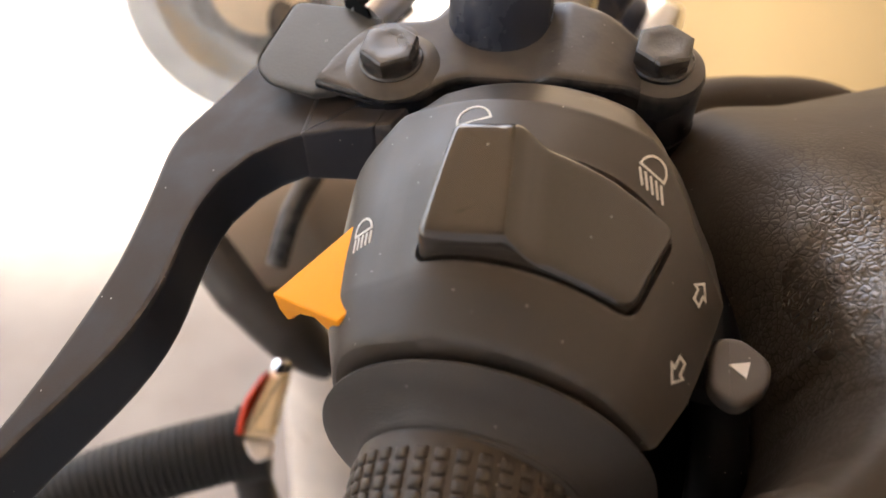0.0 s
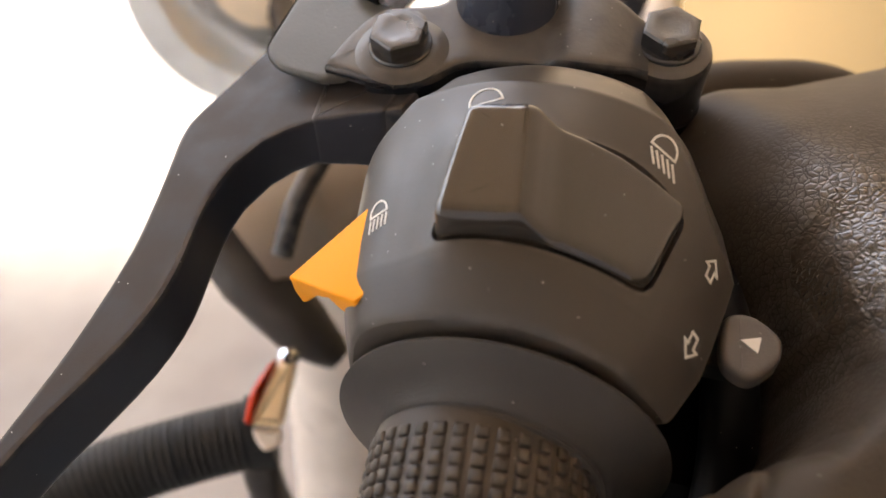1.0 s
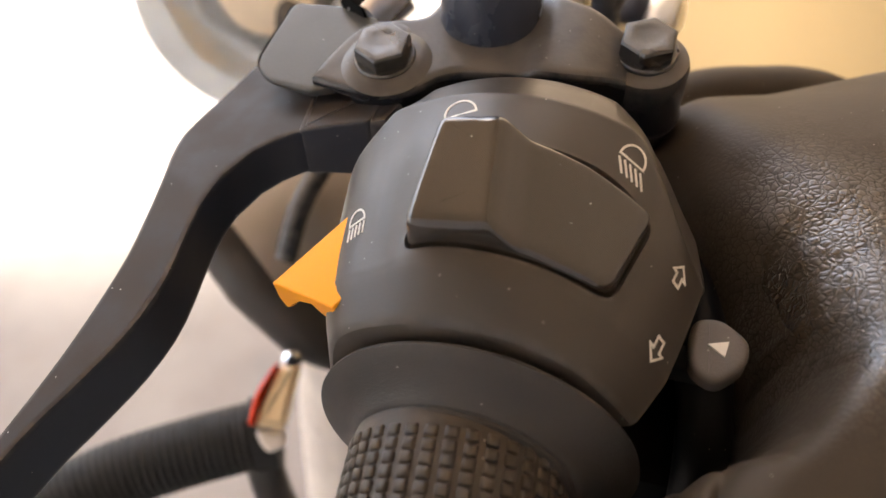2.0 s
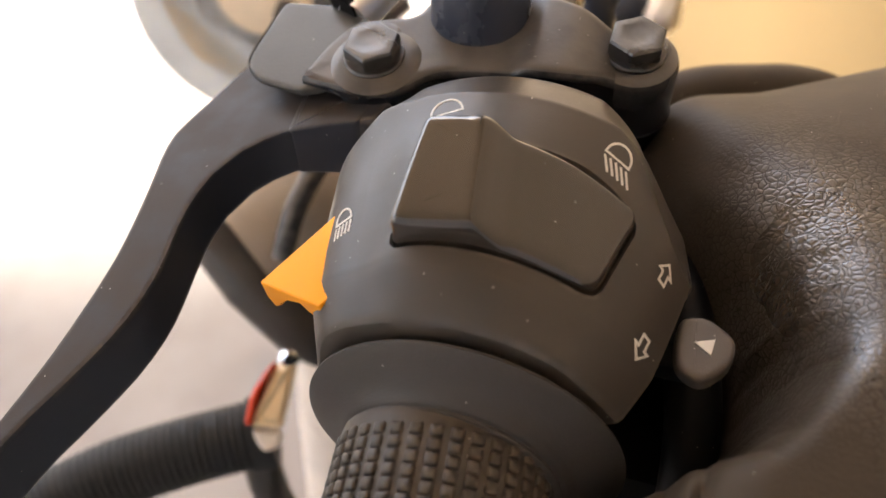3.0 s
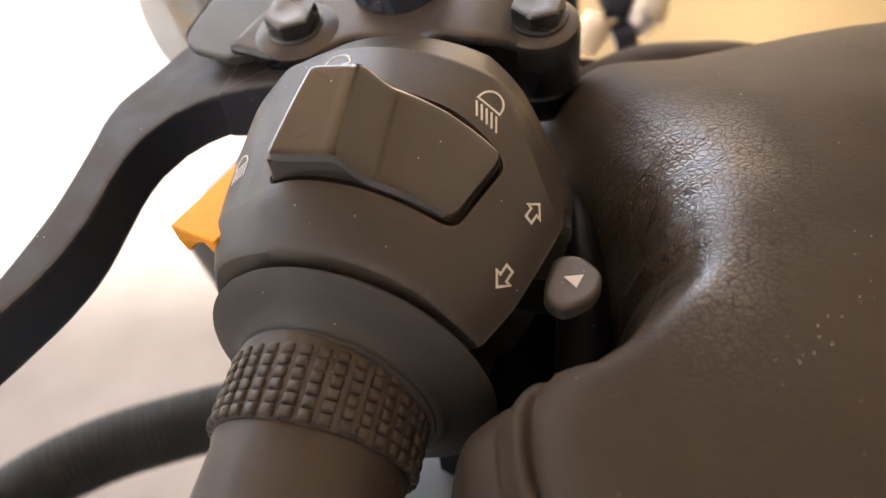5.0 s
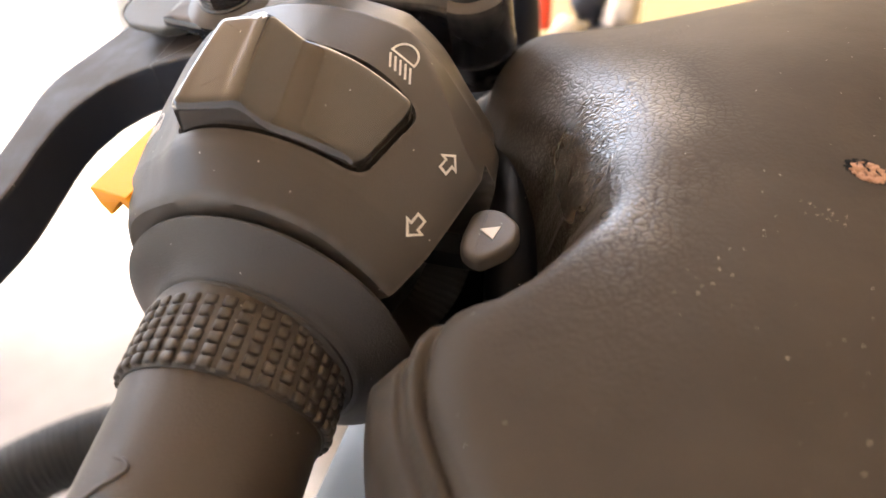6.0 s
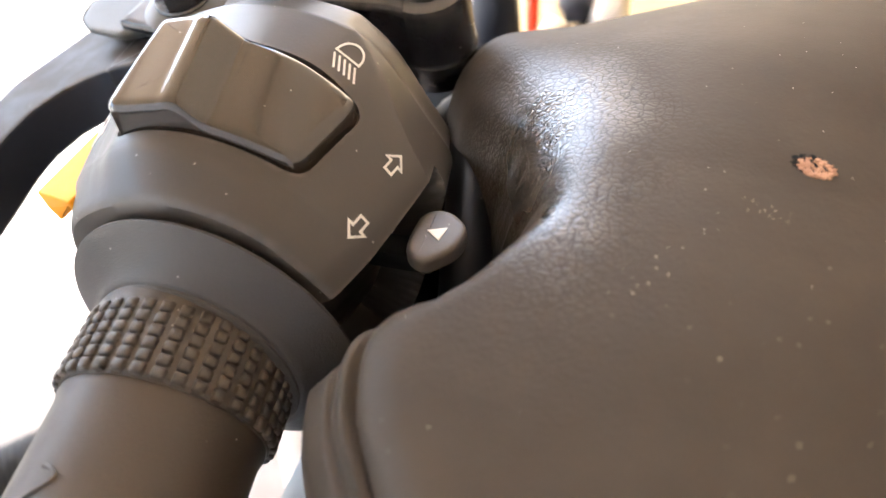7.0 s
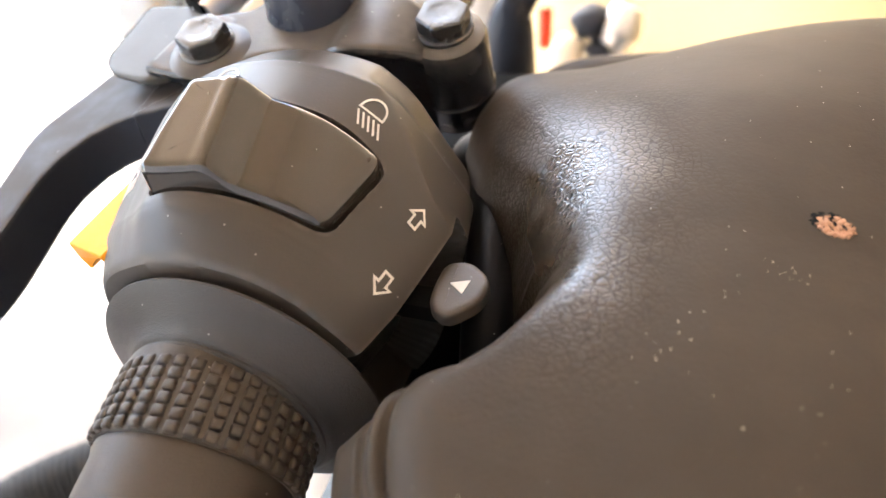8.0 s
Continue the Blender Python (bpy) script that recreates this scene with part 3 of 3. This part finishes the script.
def build_lever():
    lever = thing("clutch_lever", BAR, "dark brown painted metal clutch lever blade", "clutch lever")
    outer = [(lerp(LEVER_OUT, s), s) for s in [-120 + 4 * k for k in range(51)] if s <= 80]
    inner = [(lerp(LEVER_IN, s), s) for s in [-120 + 4 * k for k in range(39)]] + [(-55.5, 38), (-52, 41.5), (-48, 44), (-40, 46), (-30, 47.5)]
    outline = outer + [(-40, 82), (-26, 60)] + inner[::-1]
    bm = bmesh.new()
    n = len(outline)
    area = sum(outline[i - 1][0] * outline[i][1] - outline[i][0] * outline[i - 1][1] for i in range(n))
    turn = 1 if area > 0 else -1

    def ring(inset, off):
        pts = []
        for i in range(n):
            a, p, b = (Vector(outline[j % n]) for j in (i - 1, i, i + 1))
            t = (b - a).normalized()
            q = p + Vector((-t.y, t.x)) * inset * turn
            pts.append((q.x, q.y, lever_top(q.x, q.y) + off))
        return pts

    def low(y):
        return 2.6 * max(0, min(1, (46 - y) / 26))

    def under(inset, off):
        return [(x, y, z - low(y)) for x, y, z in ring(inset, off)]

    loft(bm, [under(1.2, -11.0), under(0.9, -11.0), under(0.2, -10.6), under(0, -10.0), under(0, -9.2), ring(0, -1.5), ring(0, -0.8), ring(0.2, -0.25), ring(0.8, 0), ring(1.2, 0)])
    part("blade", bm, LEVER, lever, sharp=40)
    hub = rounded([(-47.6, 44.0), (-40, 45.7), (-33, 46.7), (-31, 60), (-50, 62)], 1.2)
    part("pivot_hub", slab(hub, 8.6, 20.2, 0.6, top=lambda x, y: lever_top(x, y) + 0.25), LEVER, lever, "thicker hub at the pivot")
    return lever


def hexagon(x, y, low, high, across, turn):
    bm = bmesh.new()
    r = across / math.sqrt(3)
    pts = lambda k, z: [(x + k * r * math.cos(radians(60 * i + turn)), y + k * r * math.sin(radians(60 * i + turn)), z) for i in range(6)]  # noqa: E731
    loft(bm, [pts(1, low), pts(1, high - 0.5), pts(0.93, high - 0.08), pts(0.84, high), pts(0.62, high - 0.02), pts(0.52, high - 0.14), pts(0.2, high - 0.16)])
    return bm


TILT = 12.0


def build_bracket():
    bracket = thing("lever_bracket", BAR @ pose(0, 0.058, 0.028) @ pose(0, 0, 0, TILT) @ pose(0, -0.058, -0.028), "black painted cast clutch lever bracket clamped to the bar", "lever bracket")
    # clamp plate with two bosses
    outline = rounded([(-40, 51.6), (-33, 50.4), (-26, 52.4), (-22, 57.4), (-17, 59.2), (-8, 60.2), (5, 60.0), (12, 63.4), (17.5, 66), (18, 77), (11, 77), (5, 80), (-4, 82.6), (-11, 86), (-19, 88), (-26, 84), (-29, 73.5), (-37, 71.4), (-42, 67)], [3, 5, 5, 5, 5, 5, 5, 4, 4, 4, 4, 6, 6, 5, 5, 5, 3, 3, 3])
    def cap_top(x, y):
        rise = min(1, max(0, (x + 7) / 5))
        return 28.6 + 1.9 * rise * rise * (3 - 2 * rise) - 0.036 * max(0, x - 2) ** 2 - 0.5 * math.exp(-((x + 16.5) ** 2 + (y - 77) ** 2) / 300)

    bm = slab([p for q in zip(outline, [tuple((Vector(a) + Vector(b)) / 2) for a, b in zip(outline, outline[1:] + outline[:1])]) for p in q], 2, 28.5, 1.6, top=cap_top, fill=22)
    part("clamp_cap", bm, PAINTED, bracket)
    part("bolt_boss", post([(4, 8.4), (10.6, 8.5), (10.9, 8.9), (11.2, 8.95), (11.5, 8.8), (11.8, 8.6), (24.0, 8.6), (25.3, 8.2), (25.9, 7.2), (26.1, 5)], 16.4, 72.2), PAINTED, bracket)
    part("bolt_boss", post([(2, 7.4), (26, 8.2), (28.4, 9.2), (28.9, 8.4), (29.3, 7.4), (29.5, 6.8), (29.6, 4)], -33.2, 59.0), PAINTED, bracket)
    # pivot jaw over the lever: a thin plate on a recessed body, under the edge of the cap
    jaw = rounded([(-63.2, 57.4), (-58, 53.2), (-47.8, 51.3), (-43, 53), (-38, 66), (-40, 74), (-48.8, 76.6), (-61.8, 77.4)], [3.5, 2.5, 0.6, 2, 3, 2, 1.5, 2.8])
    part("pivot_jaw", slab(jaw, 23.0, 25.6, 0.7, top=lambda x, y: 25.6 + 0.1 * (x + 48), fill=8), SATIN_METAL, bracket)
    body = rounded([(-60.5, 59.5), (-56, 56.5), (-46, 54.8), (-38, 54), (-34, 69), (-40, 72.5), (-59.5, 74.5)], 3)
    part("jaw_body", slab(body, 17.5, 23.2, 0.8), PAINTED, bracket)
    step = rounded([(-47.7, 52.9), (-41.6, 51.7), (-34.1, 50.3), (-30, 53), (-30, 69), (-34, 71.2), (-39, 71.0), (-42.2, 68.6), (-44.6, 64), (-46.4, 58.6)], [0.6, 3, 4, 2, 3, 2, 2, 3, 3, 3])
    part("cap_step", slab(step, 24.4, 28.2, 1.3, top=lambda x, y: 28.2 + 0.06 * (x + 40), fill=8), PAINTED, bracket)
    # cable adjuster behind the jaw
    adjuster = part("cable_adjuster", tube([(-44, 74, 24.5), (-40, 86, 25), (-35, 104, 25)], [4.2, 4.4, 4.2], 20), BRUSHED, bracket, "bright metal cable adjuster barrel")
    part("lock_nut", tube([(-46.2, 74.5, 25.5), (-43.4, 80.0, 25.7)], 4.3, 6), FRAME_BLACK, adjuster, "dull black lock nut")
    for x, y, top, turn in ((-33.4, 59.2, 33.8, 31), (16.2, 72.6, 30.8, 27)):
        bolt = part("hex_bolt", hexagon(x, y, top - 3.6, top, 9.9, turn), BOLT, bracket, "blackened steel hex bolt head", sharp=20)
        part("washer", post([(top - 4.8, 6.0), (top - 3.9, 6.2), (top - 3.5, 5.9), (top - 3.5, 3)], x, y), BOLT, bolt)
    return bracket


def build_stem():
    stem = thing("mirror_stem", BAR, "black rubber boot at the foot of a mirror stem", "mirror stem")
    boot = [(27, 10.5), (30.4, 10.8), (31.2, 10.6), (32.0, 10.4), (60, 10.2), (75, 9.2), (80, 6.5), (82, 5.2)]
    part("boot", post(boot, -16.2, 77), BOOT, stem)
    part("rod", tube([(-15.2, 76.5, 78), (-17, 80, 130), (-30, 92, 200)], 5.0), BOOT, stem)
    return stem


def build_sleeve():
    sleeve = thing("wiring_sleeve", BAR, "black rubber wiring sleeve between switch housing and tank", "wiring sleeve")
    part("hose", tube([(40, 2, -34), (39, 11, -15), (37, 22, -5), (34, 36, -1), (31, 50, 0), (28, 64, -1), (25, 80, -8), (22, 94, -34)], [5, 5, 5, 5, 5.4, 6, 7, 8], 28), HOSE, sleeve)
    part("grommet", tube([(26, 40, -16), (25, 54, -8), (23, 68, -6), (20, 82, -14), (17, 96, -44)], [7, 9, 9, 9, 9], 24), HOSE, sleeve)
    return sleeve


def build_bar():
    bar = thing("handlebar", BAR, "black painted tubular handlebar", "handlebar")
    part("bar_tube", tube([(0.5, -100, -6), (0, 0, 0), (-4, 45, 0), (-8, 62, 1), (-12, 130, 2), (-16, 240, 0)], 11.0, 32), PAINTED, bar)
    return bar


# ---- leather covered tank
# the rim of the dent, from the sewn border round to the front
RIM = [(16, -9.5), (35, -9), (39.5, -8), (43.5, -6.8), (47.5, -2.2), (51.2, 4), (55.5, 10.5), (58.7, 17), (60, 24.5), (59.5, 33), (56, 42), (49, 51), (41, 60), (35, 70), (31, 82), (32, 100), (42, 230)]
# how steeply the leather falls into it, by the place along the tank
FALL = [(-6, 0.40), (1, 0.40), (8, 0.24), (13, 0.14), (19, 0.075), (30, 0.042), (45, 0.038), (60, 0.05), (100, 0.08)]
# the sewn border of the upper panel
BORDER = [(-150, 136), (-90, 89), (-60, 65), (-45, 54), (-34.5, 46.2), (-26, 40), (-22, 37.6), (-16, 35.6), (-11.5, 35.1), (-8, 36), (0, 36.5), (20, 35), (60, 21)]


def tank_top(x, y):
    near = max(0.0, min(1.0, (62 - y) / 25))
    h = 28 - 1.3 * near * near * (3 - 2 * near) - (0.0012 if y < 35 else 0.0026) * (y - 35) ** 2 - 0.0045 * max(0, y - 61 - 0.6 * max(0, min(x, 130) - 45)) ** 2
    h -= 0.004 * max(0, min(x, 120) - 68) ** 2 + 0.42 * max(0, x - 120)
    return h + 0.0030 * max(0, y - 25) * max(-60, min(60, x - 65))


def into_dent(x, y):
    """How far the point lies inside the dent's rim (outside: minus), and the rim's nearest place along the tank."""
    best, where, inside = 1e9, 0.0, False
    loop = RIM + [(-250, 230), (-250, -9.5)]
    for k, (ax, ay) in enumerate(loop):
        bx, by = loop[(k + 1) % len(loop)]
        dx, dy = bx - ax, by - ay
        if k < len(RIM) - 1:
            t = max(0, min(1, ((x - ax) * dx + (y - ay) * dy) / (dx * dx + dy * dy)))
            far = (x - ax - t * dx) ** 2 + (y - ay - t * dy) ** 2
            if far < best:
                best, where = far, ay + t * dy
        if (ay > y) != (by > y) and x < ax + (y - ay) / dy * dx:
            inside = not inside
    return (1 if inside else -1) * math.sqrt(best), where


def tank_surface(x, y):
    d, where = into_dent(x, y)
    h = tank_top(x, y)
    steep = lerp(FALL, where)
    soft = 5.0 + 9.0 * max(0, min(1, where / 40))
    dd = math.sqrt(d * d + soft) / 2 + d / 2
    h -= steep * dd * dd if dd < 14 else steep * 196 + 2 * steep * 14 * (dd - 14)
    h -= 0.2 * max(0, min(dd, 24) - 11) ** 2 + 5.2 * max(0, dd - 24)
    e = (lerp(BORDER, y) - x) * 0.93
    if e > -7 and y < 40:
        # the panel rolls over to a seam, a row of piping and a lower panel
        fall = 0.075 * (min(e, 0) + 7) ** 2 + 1.3 * math.exp(-(e / 0.6) ** 2) + 1.0 * max(0, e)
        fall += -1.5 * math.exp(-((e - 1.9) / 0.95) ** 2) + 1.3 * math.exp(-((e - 3.8) / 0.6) ** 2)
        fall += 0.14 * max(0, e) * max(0, min(y, 10) + 15)
        fall += 0.05 * max(0, e - 3.8) ** 2 + 0.9 * max(0, e - 8.2) ** 2
        h -= fall * max(0.0, min(1.0, (40 - y) / 30))
    return h


def build_tank():
    tank = thing("tank_cover", BAR, "black grained leather cover over a fuel tank with a deep dent", "tank cover")
    bm = bmesh.new()
    ys = [-150 + 10 * k for k in range(9)] + [-62 + k for k in range(54)] + [-8 + 0.5 * k for k in range(44)] + [14 + 1.6 * k for k in range(48)] + [92 + 6 * k for k in range(22)]
    xs = [12 + 0.36 * k for k in range(150)] + [66 + (k / 90) ** 1.8 * 254 for k in range(91)]
    rings = []
    for y in ys:
        rings.append([(x, y, max(-120, tank_surface(x, y))) for x in xs])
    loft(bm, rings, False)
    cover = part("cover", bm, LEATHER, tank, sharp=60)
    if cover.data.polygons[len(cover.data.polygons) // 2].normal.z < 0:
        cover.data.flip_normals()
    part("frame", box(24, 290, -90, 90, -890, -60, 8), FRAME_BLACK, tank)
    # two added black boxes that block bright floor light in the gaps
    part("lower_filler", box(8, 70, 8, 80, -300, -20, 6), FRAME_BLACK, tank)
    part("head_filler", box(-20, 30, 70, 165, -300, -34, 6), FRAME_BLACK, tank)
    part("side_panel", box(-2, 60, -120, 24, -300, -52, 5), PANEL, tank, "dull grey painted side panel")
    part("front_pad", tube([(8, 127, -44), (20, 130, -29), (34, 134, -22.5), (50, 139, -22), (66, 144, -24), (95, 152, -36)], [7, 9, 10, 10, 10, 9], 24), LEATHER, tank, "rounded leather pad at the front edge")
    # a torn spot that bares the backing
    bm = bmesh.new()
    rnd = random.Random(5)
    under = bmesh.new()
    for k in range(120):
        a, r = rnd.uniform(0, 6.28), 2.8 * math.sqrt(rnd.random())
        x, y = 89.2 + r * math.cos(a) * 0.92, 29.0 + r * math.sin(a) * 0.72
        q = 0.22 + 0.55 * rnd.random() ** 2
        z = tank_surface(x, y)
        shape = [(math.cos(j), math.sin(j), 0.6 + 0.5 * rnd.random()) for j in [i * 0.8976 + k for i in range(7)]]
        loft(bm, [[(x + q * w * e * c, y + q * w * e * 0.75 * d, z + h) for c, d, e in shape] for w, h in ((1.0, -0.15), (0.9, 0.10), (0.45, 0.16 + 0.12 * rnd.random()))])
        x, y = x - 0.8, y + 0.55
        z = tank_surface(x, y)
        loft(under, [[(x + 1.1 * q * w * e * c, y + 0.9 * q * w * e * d, z + h) for c, d, e in shape] for w, h in ((1.0, -0.2), (0.95, 0.03), (0.6, 0.05))])
    part("tear_edge", under, FRAME_BLACK, tank, "dark lifted edge of the tear")
    scuffs = bmesh.new()
    for cx, cy, spread, many in ((82.6, 17.4, 2.2, 16), (70.0, -1.0, 6.0, 9), (90.0, -14.0, 10.0, 12), (67.5, 4.0, 4.0, 4)):
        for k in range(many):
            x, y = cx + rnd.gauss(0, spread), cy + rnd.gauss(0, spread * 0.5)
            q, z = 0.07 + 0.16 * rnd.random() ** 2, tank_surface(x, y)
            loft(scuffs, [[(x + q * w * math.cos(j), y + 1.3 * q * w * math.sin(j), z + h) for j in [i * 1.2566 + k for i in range(5)]] for w, h in ((1.0, -0.1), (0.6, 0.05))])
    part("scuff", scuffs, SCUFF, tank, "pale scuffed flecks")
    part("torn_spot", bm, FOAM, tank, "torn spot with bare reddish tan backing")
    return tank


# ==== the front of the motorcycle beyond the bar, and what hangs about it
def build_fork():
    fork = thing("front_fork", WORLD, "pale grey painted front fork leg standing on the floor", "fork")
    part("shroud", tube([(-0.056, 0.290, 0.70), (-0.070, 0.275, 0.55), (-0.088, 0.25, 0.30), (-0.10, 0.235, 0.0)], [0.034, 0.038, 0.038, 0.038], 32), GREY_PAINT, fork, unit=1)
    leg = thing("front_fork", WORLD, "pale cream painted fork leg beside a bright chrome tube", "fork")
    part("shroud", tube([(0.050, 0.318, 0.90), (0.048, 0.318, 0.78), (0.030, 0.285, 0.40), (0.015, 0.26, 0.0)], 0.0165, 28), GREY_PAINT, leg, unit=1)
    part("inner_tube", tube([(0.0255, 0.322, 0.90), (0.024, 0.322, 0.78), (0.010, 0.30, 0.42)], 0.0075, 20), BRUSHED, leg, "bright chrome tube", unit=1)
    return fork


def build_signal():
    signal = thing("turn_signal", WORLD, "small turn signal with cream amber lens and red edge", "turn signal")
    aim = look((-0.0676, 0.1644, 0.7447), (-0.02, 0.0, 1.0))
    part("lens", slab(rounded([(-1.2, 14.6), (-9, 12.7), (-2.3, -1.3), (2.5, -11.5), (14, -7.5), (9.4, 4.1)], [3, 3, 5, 2, 2, 6]), -8, 8, 2.5), AMBER, signal, m=aim)
    part("rim", slab(rounded([(2.6, 13.6), (-0.8, 14.6), (8.9, 4.0), (13.2, -7.2), (15.8, -6), (11.2, 5.0)], [0.5, 0.5, 3, 0.5, 0.5, 4]), -9, 7, 0.6), RED, signal, "red plastic rim", m=aim)
    part("tip", slab(rounded([(-1.6, 10.9), (-7.2, 9.7), (-10, 15), (-8.4, 18.6), (-4.4, 19.2), (-1.6, 16.4)], 1.5), -7, 9, 2), CHROME, signal, "bright chrome tip", m=aim)
    part("base", slab(rounded([(14, -8.6), (2.7, -11.9), (4.4, -18.2), (10.6, -19.0), (13.2, -14.6)], 1.8), -6, 6, 1.5), GREY_PAINT, signal, "grey plastic base", m=aim)
    part("foot", tube([(-0.082, 0.158, 0.722), (-0.080, 0.150, 0.69), (-0.078, 0.16, 0.60)], 0.008), RUBBER, signal, unit=1)
    return signal


def build_guard():
    guard = thing("guard_tube", WORLD, "black ribbed rubber covered guard tube", "guard tube")
    part("end_collar", tube([(-0.0735, 0.160, 0.728), (-0.083, 0.158, 0.728)], 0.0158, 28), GUARD_RUBBER, guard, "plain black rubber end collar", unit=1)
    part("tube", tube([(-0.079, 0.159, 0.728), (-0.11, 0.150, 0.728), (-0.141, 0.139, 0.726), (-0.170, 0.121, 0.722), (-0.205, 0.085, 0.715), (-0.24, 0.02, 0.70)], 0.0142, 28, ribs=0.0004, pitch=0.003, steps=28), GUARD_RUBBER, guard, unit=1)
    return guard


def build_panel():
    panel = thing("headlamp_bracket", WORLD, "tan panel with black edge below the headlamp", "bracket")
    part("plate", tube([(-0.016, 0.276, 0.79), (-0.04, 0.262, 0.776), (-0.066, 0.252, 0.772), (-0.092, 0.234, 0.764)], [0.026, 0.028, 0.032, 0.026], 20), TAN_PAINT, panel, unit=1)
    part("edge", tube([(-0.112, 0.238, 0.772), (-0.089, 0.224, 0.754), (-0.066, 0.208, 0.735), (-0.050, 0.200, 0.722)], [0.009, 0.016, 0.014, 0.006], 20), RUBBER, panel, unit=1)
    part("strut", tube([(-0.068, 0.208, 0.783), (-0.060, 0.221, 0.802), (-0.046, 0.240, 0.818)], 0.0048, 12), PAINTED, panel, unit=1)
    return panel


def build_headlamp():
    lamp = thing("headlamp", WORLD, "round headlamp with pale grey ring seen from behind", "headlamp")
    aim = look((-0.111, 0.429, 0.798), (0.0, 0.0, 1.02)) @ pose(0, 0, 0, 90, 0, 0)
    part("ring", lathe([(6, 56), (9, 64), (8, 70), (3, 75), (-4, 79), (-12, 77), (-12, 60)], 64), RING_PAINT, lamp, m=aim)
    part("bowl", lathe([(-12, 60), (4, 62), (6, 58), (2, 46), (-10, 40), (-14, 20)], 64), CREAM, lamp, m=aim)
    part("back_cap", lathe([(-12, 42), (6, 41), (14, 38), (20, 30), (22, 8)], 48), PAINTED, lamp, "black back cap", m=aim)
    part("stay", tube([(-0.100, 0.425, 0.79), (-0.08, 0.36, 0.75), (-0.05, 0.285, 0.69)], 0.010, 12), PAINTED, lamp, unit=1)
    return lamp


def build_clutter():
    cable = thing("control_cable", WORLD, "blue black control cables rising from a conical rubber boot", "cable")
    part("boot", tube([(0.050, 0.262, 0.80), (0.0535, 0.254, 0.838), (0.057, 0.25, 0.868), (0.058, 0.25, 0.872)], [0.017, 0.0135, 0.0085, 0.006], 24), CABLE, cable, unit=1)
    part("sheath", tube([(0.056, 0.25, 0.866), (0.0625, 0.251, 0.874), (0.068, 0.253, 0.890), (0.072, 0.258, 0.95)], 0.0042, 12), CABLE, cable, unit=1)
    part("sheath", tube([(0.055, 0.25, 0.866), (0.0575, 0.253, 0.876), (0.0615, 0.258, 0.890), (0.064, 0.266, 0.95)], 0.0033, 12), CABLE, cable, unit=1)
    meter = thing("instrument_case", WORLD, "chrome capped instrument case with orange red tab", "instrument")
    part("case", tube([(0.096, 0.388, 0.795), (0.106, 0.389, 0.799), (0.116, 0.391, 0.792)], [0.007, 0.011, 0.008], 20), CABLE, meter, "blue black plastic case", unit=1)
    part("cap", tube([(0.116, 0.388, 0.782), (0.122, 0.387, 0.794), (0.127, 0.390, 0.806)], [0.008, 0.0135, 0.008], 24), BRUSHED, meter, "chrome cap", unit=1)
    part("collar", tube([(0.104, 0.383, 0.778), (0.116, 0.384, 0.782)], [0.009, 0.010], 16), CABLE, meter, unit=1)
    part("tab", tube([(0.0785, 0.383, 0.788), (0.0795, 0.388, 0.810)], 0.0042, 10), RED, meter, "orange red tab", unit=1)
    part("block", tube([(0.086, 0.383, 0.772), (0.092, 0.386, 0.782), (0.096, 0.389, 0.790)], [0.008, 0.010, 0.008], 16), CREAM, meter, "cream plastic block", unit=1)
    part("bulb", tube([(-0.026, 0.262, 0.862), (-0.016, 0.270, 0.867)], 0.0075, 16), CHROME, meter, "chrome cap", unit=1)


build_grip()
build_collar()
build_housing()
build_lever()
build_bracket()
build_stem()
build_sleeve()
build_bar()
build_tank()
build_fork()
build_signal()
build_guard()
build_panel()
build_headlamp()
build_clutter()
